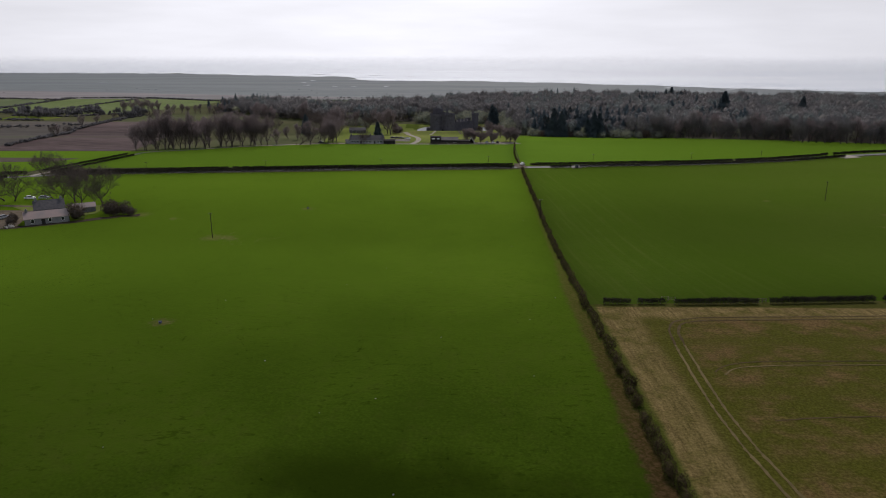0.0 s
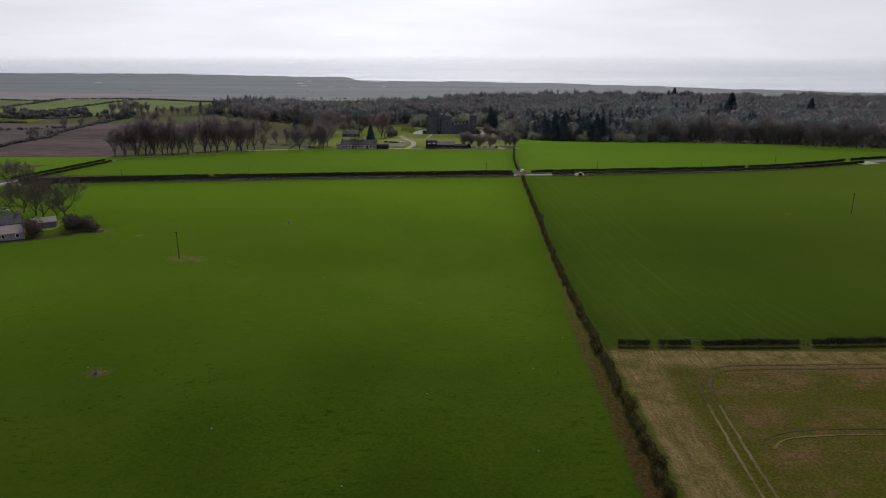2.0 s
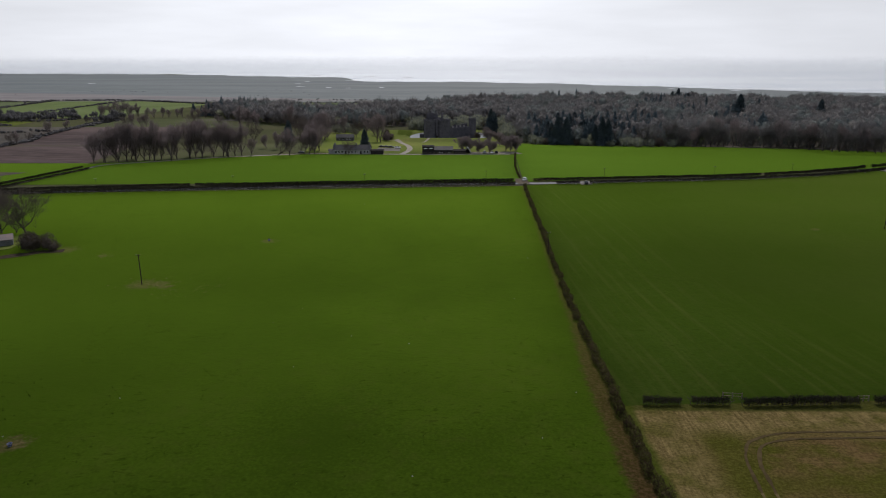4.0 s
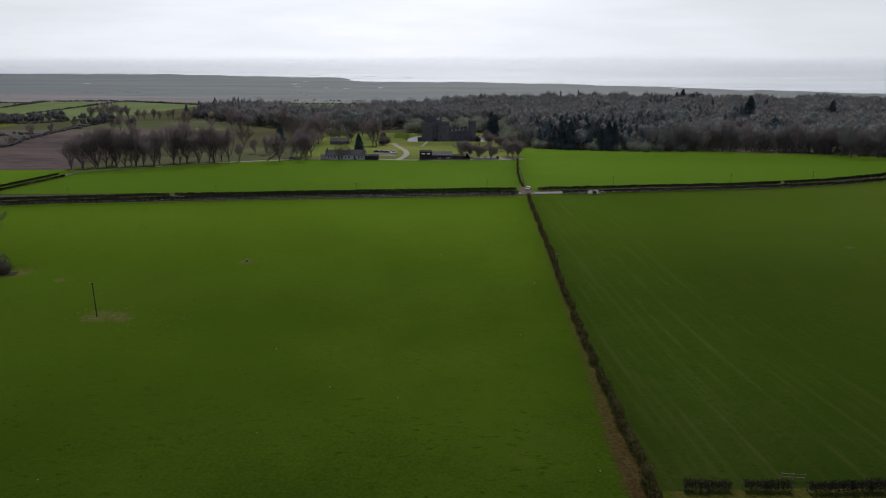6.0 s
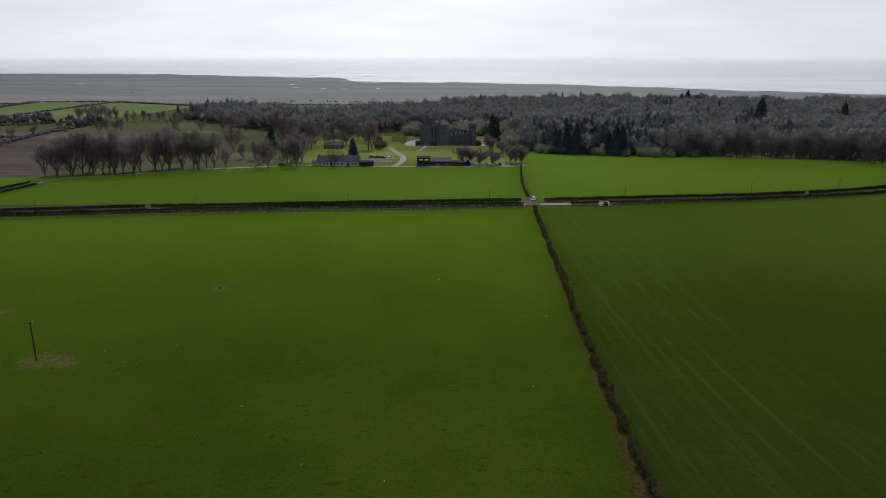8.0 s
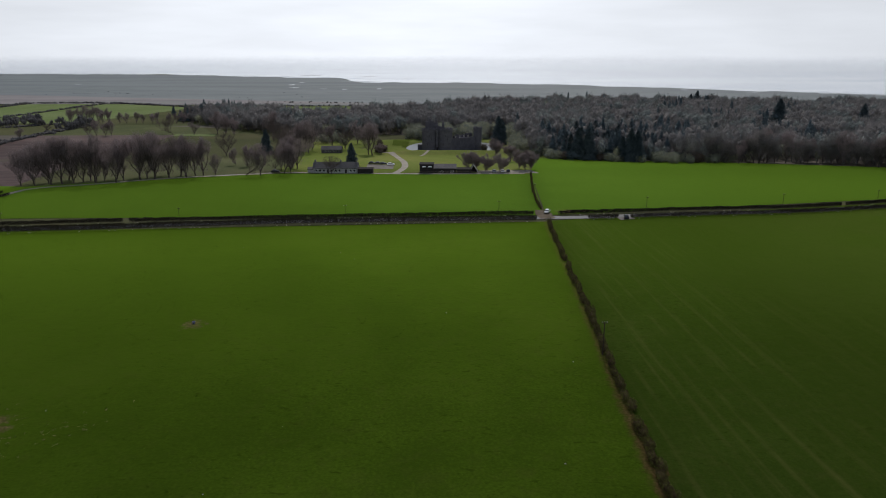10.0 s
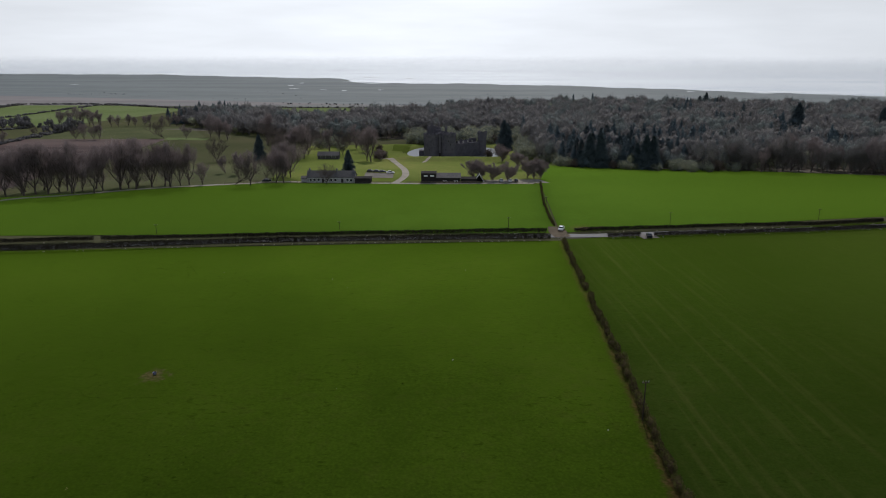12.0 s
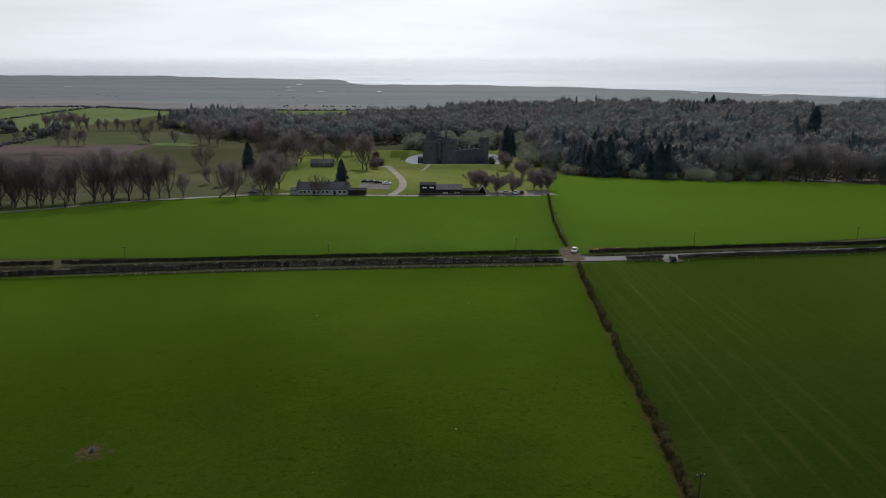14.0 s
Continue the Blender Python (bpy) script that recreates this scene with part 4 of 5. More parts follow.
# ---- hedges ----
def thorn_unit(seed):
    """Three metres of trimmed thorn hedge: bare stems below, dense twigs above."""
    rng = np.random.default_rng(seed)
    stems = []
    for k in range(7):
        x = -1.4 + 0.46 * k + rng.normal() * 0.12
        p, q = np.array((x, rng.normal() * 0.1, -0.15)), np.array((x + rng.normal() * 0.2, rng.normal() * 0.15, 0.8))
        stems += [(p, q, 0.05, 0.04)] + [(q, q + np.array((rng.normal() * 0.3, rng.normal() * 0.3, 0.5)), 0.035, 0.02) for _ in range(3)]
    sv, st = tube_mesh(stems, 4)
    n = 900
    at = np.stack([rng.uniform(-1.6, 1.6, n), rng.normal(size=n) * 0.34, 0.3 + 1.1 * rng.random(n) ** 0.75], 1)
    way = rng.normal(size=(n, 3)) * 0.7 + (0, 0, 0.5)
    bv, bt = blades(rng, at, way, 0.2 + 0.22 * rng.random(n), 0.07 + 0.05 * rng.random(n))
    return fast_mesh("hedge_plant", np.concatenate([sv, bv]), np.concatenate([st, bt + len(sv)]), ["bark", "thorn"], [0] * len(st) + [1] * len(bt))


def bush_unit(seed, long=2.6, wide=0.95, tall=1.75, mats=("hedge",), count=1300, blade=0.25):
    """A rounded dense bush."""
    rng = np.random.default_rng(seed)
    u = rng.normal(size=(count, 3))
    u /= np.linalg.norm(u, axis=1)[:, None]
    u *= (rng.random(count) ** 0.25)[:, None]
    lump = 1 + 0.18 * np.sin(u[:, 0] * 5 + seed) + 0.15 * np.sin(u[:, 1] * 6 + u[:, 2] * 4 + seed)
    p = u * lump[:, None] * (long / 2 * 1.15, wide, tall * 0.52) + (0, 0, tall * 0.48)
    p[:, 2] = np.maximum(p[:, 2], 0.02)
    half = count // 2
    v, t = shells(rng, p[:half], u[:half] + rng.normal(size=(half, 3)) * 0.3, blade * (0.6 + 0.6 * rng.random(half)), blade * 0.5)
    way = u[half:] * 0.9 + rng.normal(size=(count - half, 3)) * 0.5 + (0, 0, 0.3)
    v2, t2 = blades(rng, p[half:], way, blade * (0.7 + 0.8 * rng.random(count - half)), blade * 0.3)
    v, t = np.concatenate([v, v2]), np.concatenate([t, t2 + len(v)])
    core_v, core_t = crown_core(seed, long * 0.36, wide * 0.55, tall * 0.33, tall * 0.4)
    slots = list(rng.integers(0, len(mats), len(t))) + [0] * len(core_t)
    return fast_mesh("bush", np.concatenate([v, core_v]), np.concatenate([t, core_t + len(v)]), mats, slots)


THORNS = [thorn_unit(40 + k) for k in range(5)]
BUSHES = [bush_unit(60 + k, 2.6 + 0.4 * (k % 3), 0.85 + 0.08 * (k % 4), 1.5 + 0.12 * k, ("hedge", "hedge", "hedge_green")) for k in range(6)]


def hedge_run(points, units, spacing, label, seed, gaps=(), tall=1.0, jitter=0.0, wide=1.0, group=""):
    """A hedge along a line; gaps are stretches (x or y span along the line's longer axis) left open."""
    rng = np.random.default_rng(seed)
    c = spline(points, 0.5)
    along = np.concatenate([[0], np.cumsum(np.linalg.norm(np.diff(c, axis=0), axis=1))])
    ob = empty("hedge", Matrix.Identity(4), label, "hedge", group)
    axis = 0 if abs(points[-1][0] - points[0][0]) > abs(points[-1][1] - points[0][1]) else 1
    s = spacing / 2
    while s < along[-1]:
        k = int(np.searchsorted(along, s))
        p, q = c[max(0, k - 1)], c[min(len(c) - 1, k + 1)]
        s += spacing * (1 + jitter * (rng.random() - 0.3))
        if any(a < c[k][axis] < b for a, b in gaps):
            continue
        turn = math.degrees(math.atan2(q[1] - p[1], q[0] - p[0])) + rng.normal() * 3 + 180 * int(rng.integers(2))
        size = 0.92 + 0.2 * rng.random()
        u = part("hedge_plant" if units is THORNS else "bush", units[int(rng.integers(len(units)))], ob)
        u.matrix_basis = pose(c[k][0] + rng.normal() * jitter * 0.3, c[k][1] + rng.normal() * jitter * 0.3, height(*c[k]) + 0.1, 0, 0, turn) @ Matrix.Diagonal((1.0, wide * size, tall * size, 1))
    return ob


hedge_run([(hedge_x(y), y) for y in (-60, 20, 90)], BUSHES, 2.7, "overgrown brown and olive field hedge with gaps", 1, ((33.5, 35.5), (60, 61.5)), 1.12, 0.6, 0.95)
hedge_run([(hedge_x(y), y) for y in (92, 150, 220, 299)], BUSHES, 2.75, "brown field hedge of rounded bushes", 2, ((126, 129), (160, 162), (250, 251.5)), 0.95, 0.6, 0.82)
hedge_run(((33.5, 87.0), (47.0, 87.1)), THORNS, 2.7, "short trimmed thorn hedge with bare stems", 3, ((39.2, 40.6),), 0.95)
hedge_run(((49.8, 86.6), (69.0, 87.4)), THORNS, 2.7, "flat-topped trimmed thorn hedge with bare stems", 4, (), 1.0)
hedge_run(((71.8, 87.5), (95.0, 89.2)), THORNS, 2.7, "flat-topped trimmed thorn hedge with bare stems", 5, (), 1.0)
hedge_run(((99.0, 89.8), (160, 94.5)), THORNS, 2.7, "flat-topped trimmed thorn hedge with bare stems", 6, (), 1.0)
NEAR_L = ((-200, 275.5), (-158.7, 282.8), (-127, 287), (-66, 295.4), (-18, 299.4), (33, 302.4))
FAR_L = ((-208, 284), (-190, 289), (-132, 297.2), (-68, 303.8), (-18, 308.4), (32, 312.2))
NEAR_R = ((52, 305.4), (85, 309.8), (134, 315.9), (182, 326.5), (212, 337), (232, 345.5))
FAR_R = ((42, 312.4), (88, 318.6), (139, 324.4), (184, 335.5), (211, 345.5), (244, 359.5), (330, 384))
hedge_run(NEAR_L, THORNS, 2.75, "long trimmed thorn hedge along the lane", 7, (), 1.55, group="lane hedges")
hedge_run(FAR_L, THORNS, 2.75, "long trimmed thorn hedge along the lane", 8, ((-121.5, -119), (-9.5, -8)), 1.12, group="lane hedges")
hedge_run(NEAR_R, THORNS, 2.75, "trimmed thorn hedge along the lane with a gateway", 9, ((63.5, 69),), 1.1, group="lane hedges")
hedge_run(FAR_R, THORNS, 2.75, "trimmed thorn hedge along the lane", 10, ((142, 144), (160, 161.5), (226, 231)), 1.15, group="lane hedges")
hedge_run(((-209.5, 290), (-200, 325), (-194.5, 346)), THORNS, 2.75, "thorn hedge beside the gravel drive", 11, (), 0.8)
hedge_run(((-217, 292), (-206.5, 327), (-200.5, 350)), THORNS, 2.75, "thorn hedge beside the gravel drive", 12, (), 0.85)
hedge_run(((-260, 256), (-222, 268)), THORNS, 2.75, "trimmed thorn hedge at the lane's bend", 13, (), 1.2)
hedge_run(((-256, 270), (-221, 283)), THORNS, 2.75, "trimmed thorn hedge at the lane's bend", 14, (), 1.2)
hedge_run(((36.0, 321), (36.6, 350), (38.5, 375), (41.2, 402)), BUSHES, 2.7, "narrow bushy hedge between two pastures", 15, ((352, 354), (371, 372.5)), 0.8, 0.5, 0.5)


# ---- trees ----
TALL = [tree_kind("bare_tree", bare_tree_meshes(100 + k, 20.0, 1.9, 0.24, 9, "twig", 1.7, 0.08, wide=(1.0, 1.7, 1.6, 1.15, 0.78, 0.4), droop=0.16), at_ground(x, y, 40 * k), "tall bare broadleaf tree of the avenue with dense brown twigs", "avenue trees")
        for k, (x, y) in enumerate(((-178.0, 378.1), (-161.4, 376.7), (-151.3, 388.3), (-137.0, 394.3), (-126.1, 396.3)))]
rng = np.random.default_rng(5)
for x, y in ((-181.4, 375.2), (-176.3, 381.5), (-173.6, 381.6), (-169.6, 381.6), (-160.7, 382.6), (-153.4, 385.2), (-149.4, 392.9), (-141.4, 390.6), (-135.1, 395.3), (-129.9, 395.3),
             (-186, 374), (-189.5, 371), (-192.5, 374), (-196, 368.5), (-199, 372), (-203, 369), (-184, 380), (-194, 379), (-166, 387), (-157, 392), (-145, 398), (-171, 376), (-147, 386), (-133, 391), (-188, 383)):
    plant(TALL, x, y, 0.8 + 0.42 * rng.random(), rng)
FARM = [tree_kind("farm_tree", bare_tree_meshes(140 + k, 17.0, 2.3, 0.36, 8, "twig_dark", 1.5, 0.06, wide=(1.0, 2.0, 2.0, 1.35, 0.85, 0.45)), at_ground(x, y, 70 * k), "spreading bare tree beside the farmhouse", "farm trees")
        for k, (x, y) in enumerate(((-155.5, 212), (-143.4, 210.5)))]
for x, y, s in ((-120.5, 397.7, 0.55), (-104.3, 396.6, 0.8), (-97.2, 396.7, 0.85), (-146.5, 497, 0.95), (-86.3, 402, 0.9), (-82.6, 402.5, 0.8), (-102.8, 518, 1.1), (-97, 521, 1.15), (-110, 515, 1.0),
                (-61.5, 399.6, 0.62), (-75.1, 544, 1.0), (-52, 506, 1.15), (-55, 512, 1.05), (-98, 541, 1.15), (-85, 552, 0.9), (-108, 548, 1.0), (-118, 535, 1.0), (-83, 417, 0.95), (-88, 421, 0.9), (-93, 410, 0.8), (-62, 560, 0.9), (-70, 575, 0.9), (-302, 631, 0.62), (-296, 632, 0.68), (-287, 630, 0.6), (-283, 632, 0.66), (-237, 645, 0.95), (-217, 641, 0.6), (-202, 655, 1.0), (-190, 640, 0.9), (-180, 630, 0.8), (-305, 455, 0.6), (-311, 470, 0.5), (-320, 505, 0.45), (-334, 560, 0.6), (-341, 600, 0.5), (-352, 660, 0.5),
                (-120, 430, 0.5), (-112, 425, 0.6), (-90, 412, 0.7), (-150, 640, 1.1), (-140, 600, 1.0), (-120, 560, 1.0)):
    tagged(plant(TALL + FARM * 2, x, y, s, rng), "bare broadleaf tree with dark twigs in rough pasture", group="parkland trees")

for k in range(17):
    x = -409 + 8.2 * k + 3 * rng.random()
    y = float(np.interp(x, (-409, -350, -270), (790, 766, 774))) + 7 * rng.random()
    tagged(plant(TALL, x, y, (0.85 if k < 8 else 0.6) * (0.85 + 0.3 * rng.random()), rng), "bare broadleaf tree in a row below pale pasture", group="pasture row trees")

ROUND = [tree_kind("round_tree", bare_tree_meshes(120 + k, 10.0, 1.0, 0.31, 22, "twig", 1.0, 0.06, wide=(1.0, 1.4, 1.5, 1.45, 1.2, 0.85), droop=0.12), at_ground(x, y, 50 * k), "round-headed bare tree with purple-brown twigs by the car park", "car park trees")
         for k, (x, y) in enumerate(((8.8, 414.0), (25.8, 410.8), (39.5, 414.6)))]
for x, y, s in ((13.0, 416, 1.0), (18.2, 410.5, 0.95), (34.8, 451, 1.0), (29.8, 506, 1.15), (43.0, 417, 1.05), (36.5, 418, 0.95), (-86, 420, 0.7), (-46.5, 513, 0.75), (-48.5, 516, 0.6)):
    plant(ROUND, x, y, s, rng)

for x, y, s in ((-185.5, 213.5, 1.0), (-181.2, 213.5, 0.95), (-167.2, 217, 0.7), (-163.3, 217, 0.8), (-151.9, 210.4, 0.9), (-147, 211, 0.55), (-192, 216, 1.0), (-197.7, 271, 0.8), (-205, 273, 0.8)):
    plant(FARM, x, y, s, rng)

SPRUCE = [tree_kind("spruce", conifer_meshes(160 + k, 20.0, 6.6, 3000), at_ground(x, y), "dark green spruce at the wood's edge", "spruces")
          for k, (x, y) in enumerate(((76, 464), (82, 462), (105, 453)))]
for x, y, s in ((73, 472, 0.8), (79, 473, 1.0), (86, 469, 0.5), (92, 463, 0.42), (109, 454, 0.95), (101, 457, 0.75), (113, 457, 0.5), (72, 484, 0.85), (88, 487, 0.8), (97, 482, 0.9), (106, 476, 0.7), (90, 503, 1.1), (105, 495, 0.9),
                (120, 485, 0.7), (128, 492, 0.8), (137, 488, 0.6), (112, 520, 1.0), (98, 530, 1.1), (84, 522, 1.1), (125, 530, 0.8), (150, 500, 0.7), (158, 508, 0.8),
                (165, 498, 0.65), (172, 512, 0.75), (34.8, 570, 1.15), (37.5, 573, 0.95), (-54.2, 423, 0.68), (-122, 640, 0.9),
                (257, 609, 1.6), (318, 998, 1.0), (328, 1003, 1.2), (339, 995, 0.9), (348, 1006, 1.0), (426, 985, 0.9), (398, 992, 0.7), (404, 990, 0.6), (379, 705, 1.2), (-122.5, 508, 0.85), (-112, 800, 0.85), (-106, 803, 0.7), (-118, 803, 0.6), (190, 560, 0.9), (198, 566, 0.7), (178, 548, 0.8)):
    plant(SPRUCE, x, y, s, rng)

fir_rng = np.random.default_rng(77)
for k in range(34):
    x = fir_rng.uniform(72, 132)
    y = float(np.interp(x, (72, 112, 132), (470, 460, 456))) + fir_rng.uniform(14, 75)
    plant(SPRUCE, x, y, fir_rng.uniform(0.4, 0.85), fir_rng)

EDGE = [tree_kind("bare_tree", bare_tree_meshes(110 + k, 20.0, 1.8, 0.24, 10, "twig_brown", 2.0, 0.09), at_ground(x, y, 40 * k), "tall bare grey-brown tree at the edge of the wood", "wood edge trees")
        for k, (x, y) in enumerate(((148, 446), (176, 443), (214, 438)))]
EDGE_RNG = np.random.default_rng(9)
for k in range(46):
    x = 150 + k * 4.6
    y = float(np.interp(x, (100, 206, 247, 300, 400), (443, 440, 410, 402, 395))) + 7 * EDGE_RNG.random()
    tagged(plant(EDGE if k % 3 else TALL, x, y, 0.7 + 0.35 * EDGE_RNG.random(), EDGE_RNG), "bare broadleaf tree at the edge of the wood", group="wood edge trees")

SHRUB = [bush_unit(180 + k, 4.2, 2.1, 3.6, ("twig_pale", "twig_grey"), 1500, 0.45) for k in range(3)]
BROWN_SHRUB = [bush_unit(190 + k, 4.2, 2.1, 3.6, ("twig_dark", "twig_dark", "hedge"), 1500, 0.4) for k in range(2)]


def shrub(x, y, size, pale, turn, label):
    ob = new("shrub", (SHRUB if pale else BROWN_SHRUB)[int(x * 7 + y) % (3 if pale else 2)])
    ob.matrix_world = at_ground(x, y, turn, size)
    return tagged(ob, label, "shrub", "shrubs")


for x, y, s, pale in ((62, 478, 1.7, 1), (66, 473, 1.5, 1), (69, 470, 1.3, 0), (63, 488, 2.0, 1), (94, 455, 1.4, 1), (89, 458, 1.2, 0), (98, 452, 1.1, 1), (60.8, 507, 1.7, 1), (56, 500, 1.4, 1), (64, 500, 1.6, 1), (67, 515, 2.0, 1), (52, 545, 1.8, 1), (45, 560, 2.0, 1), (58, 560, 2.0, 0), (-95.6, 576, 2.0, 1), (-91.8, 591, 2.2, 1), (-86, 585, 1.9, 1), (-80, 570, 1.5, 1),
                      (-10, 613, 2.4, 1), (4, 611, 2.4, 1), (12, 612, 2.6, 1), (-22, 616, 2.4, 1), (26, 608, 1.8, 1), (120, 446, 1.5, 1), (128, 443, 1.7, 1), (136, 442, 1.3, 1), (110, 447, 1.2, 1),
                      (-49.4, 524, 1.7, 0), (-46, 527, 1.3, 0), (142, 446, 1.6, 0), (150, 444, 1.5, 1), (-52, 560, 1.2, 0), (22, 520, 1.4, 0)):
    shrub(x, y, s, pale, x * 13 % 360, "rounded pale willow scrub coming into leaf" if pale else "dark rounded leafless shrub")
scrub = np.random.default_rng(55)
for k in range(34):
    x = scrub.uniform(43, 70)
    y = scrub.uniform(505, 640)
    shrub(x, y, scrub.uniform(1.4, 2.9), k % 5 != 0, k * 47, "rounded pale willow scrub coming into leaf" if k % 5 else "dark rounded leafless shrub")
for k in range(22):
    x = scrub.uniform(108, 175)
    shrub(x, 448 + scrub.uniform(0, 24), scrub.uniform(1.0, 1.9), k % 4 != 0, k * 61, "rounded pale scrub at the wood's edge" if k % 4 else "dark rounded leafless shrub")
for k in range(44):
    x, y = scrub.uniform(-34, 70), scrub.uniform(604, 662)
    shrub(x, y, scrub.uniform(1.8, 3.0), k % 6 != 0, k * 53, "rounded pale willow scrub behind the castle" if k % 6 else "dark rounded leafless shrub")
for x, y, s in ((-139.6, 183.0, 1.6), (-129.5, 190.0, 1.5), (-125.8, 191.5, 1.3), (-132.0, 193.0, 1.3), (-122.5, 190.0, 0.8), (-160, 178, 0.9), (-158.4, 174.1, 0.8)):
    shrub(x, y, s, 0, x * 29 % 360, "dark leafless shrub beside the farm buildings")


# ---- far woods ----
def wood_template(seed, n, tall, radius, stems=3, mid=0.6, lobes=2):
    """A leafless crown of a few rounded lobes: a close mass of twigs with a fuzzy outside, on bare stems."""
    rng = np.random.default_rng(seed)
    vs, ts, count = [], [], 0

    def add(v, t):
        nonlocal count
        vs.append(v), ts.append(t + count)
        count += len(v)

    for k in range(lobes):
        a = seed * 1.7 + k * 6.283 / lobes
        off = np.array((math.cos(a), math.sin(a), 0.0)) * radius * (0.5 if lobes > 1 else 0.0) + (0, 0, tall * (mid - 0.12 * (k % 2) * rng.random()))
        r = radius * (0.66 if lobes > 1 else 0.85) * (0.8 + 0.35 * rng.random())
        size = np.array((r, r, tall * 0.42 * (0.8 + 0.3 * rng.random())))
        v, t = crown_core(seed + k * 3, *(size * 0.62), 0.0)
        add(v + off, t)
        m = n // lobes
        u = rng.normal(size=(m, 3))
        u[:, 2] = np.abs(u[:, 2]) * 1.1 - 0.45
        u /= np.linalg.norm(u, axis=1)[:, None]
        p = u * (0.4 + 0.55 * rng.random(m))[:, None] * size + off
        way = u * 0.7 + rng.normal(size=(m, 3)) * 0.28 + (0, 0, 0.85)
        add(*blades(rng, p, way, tall * (0.07 + 0.07 * rng.random(m)), 0.26 + 0.22 * rng.random(m)))
    add(*tube_mesh([(np.array((0, 0, -0.5)), np.array((rng.normal() * radius * 0.3, rng.normal() * radius * 0.3, tall * 0.7)), 0.22, 0.08) for _ in range(stems)], 3))
    return np.concatenate(vs), np.concatenate(ts)


def spruce_template(seed, n, tall, radius):
    rng = np.random.default_rng(seed)
    cv, ct = fir_core(rng, tall, radius * 0.85)
    h, a = rng.random(n) ** 0.9, rng.random(n) * 6.283
    r = radius * (1 - h) ** 0.75
    p = np.stack([np.cos(a) * r * 0.55, np.sin(a) * r * 0.55, tall * (0.08 + 0.9 * h)], 1)
    way = np.stack([np.cos(a), np.sin(a), -0.1 + 1.2 * h ** 3], 1) + rng.normal(size=(n, 3)) * 0.2
    v, t = blades(rng, p, way, np.maximum(r * 0.55, 0.5), 0.8)
    return np.concatenate([cv, v]), np.concatenate([ct, t + len(cv)])


def scatter(name, templates, spots, material, label, lo, hi, seed):
    """One joined mesh of many small trees."""
    rng = np.random.default_rng(seed)
    vs, ts, n = [], [], 0
    for x, y in spots:
        y = float(lie(y))
        v, t = templates[int(rng.integers(len(templates)))]
        s, a = lo + (hi - lo) * rng.random(), rng.random() * 6.283
        c, d = math.cos(a) * s, math.sin(a) * s
        wx = s * (0.85 + 0.4 * rng.random()) / s
        w = np.column_stack([(v[:, 0] * c - v[:, 1] * d) * wx + x, (v[:, 0] * d + v[:, 1] * c) * wx + y, v[:, 2] * s + height(x, y)])
        vs.append(w), ts.append(t + n)
        n += len(v)
    ob = new(name, fast_mesh(name, np.concatenate(vs), np.concatenate(ts), [material], smooth_faces=True))
    return tagged(ob, label, "trees", kind="stuff")


FRONT = ((-340, 2000), (-296, 2000), (-295, 812), (-262, 772), (-235, 735), (-200, 690), (-150, 655), (-110, 606), (-75, 628), (-30, 655), (53, 655), (56, 500), (66, 478), (100, 455), (206, 448), (247, 418), (300, 408), (400, 400), (800, 385))
BACK = ((-340, 880), (-260, 885), (-217, 865), (-120, 840), (-80, 850), (-50, 920), (10, 970), (70, 1010), (166, 1060), (380, 1010), (800, 960))
wood_rng = np.random.default_rng(21)
wx, wy = np.meshgrid(np.arange(-338, 720, 6.8), np.arange(390, 1070, 6.8))
wx = (wx + wood_rng.uniform(-2.6, 2.6, wx.shape)).ravel()
wy = (wy + wood_rng.uniform(-2.6, 2.6, wy.shape)).ravel()
front = np.interp(wx, *zip(*FRONT)) + 3 * np.sin(wx * 0.4)
back = np.interp(wx, *zip(*BACK)) + 12 * np.sin(wx * 0.05)
seen = (wy > front) & (wy < back) & (np.abs(wx) < 0.68 * (wy + 70) + 20)
wx, wy = wx[seen], wy[seen]
patch = np.array([noise.noise((x * 0.012, y * 0.012, 3.0)) + 0.6 * noise.noise((x * 0.05, y * 0.05, 7.0)) for x, y in zip(wx, wy)])
chance = wood_rng.random(len(wx))
conifer = (patch > 0.5) & (wx > 150) | (chance > 0.995) | (wx > 120) & (wx < 260) & (wy > 480) & (wy < 620) & (patch > 0.05) & (chance < 0.4) | (wx > 60) & (wx < 140) & (wy > 462) & (wy < 560) & (chance < 0.55) | (wx > 84) & (wx < 175) & (wy > 530) & (wy < 575) & (chance < 0.7) | (wx > 140) & (wx < 190) & (wy > 470) & (wy < 530) & (chance < 0.3)
pale = ~conifer & ((patch < -0.25) & (chance < 0.5) | (chance < 0.13))
brown = ~conifer & ~pale & (chance * 0.6 + 0.4 * (patch + 0.5) > 0.42)
grey = ~conifer & ~pale & ~brown
WOOD = [wood_template(200 + k, 240, 11.5 + 1.3 * k, 4.2 + 0.4 * k, 4, 0.56, 1 + k % 3) for k in range(6)]
LOW = [wood_template(210 + k, 170, 8, 4.4, lobes=1 + k % 2) for k in range(4)]
SMALL = [wood_template(215 + k, 40, 8, 5.5, 1, 0.36, 1) for k in range(4)]
FIRS = [spruce_template(220 + k, 90, 13 + 1.5 * k, 4.4 + 0.4 * (k % 3)) for k in range(5)]
scatter("brown_wood", WOOD, list(zip(wx[brown], wy[brown])), "twig_brown", "distant leafless brown woodland", 0.65, 1.25, 31)
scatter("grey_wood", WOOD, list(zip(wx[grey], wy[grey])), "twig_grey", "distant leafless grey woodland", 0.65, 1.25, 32)
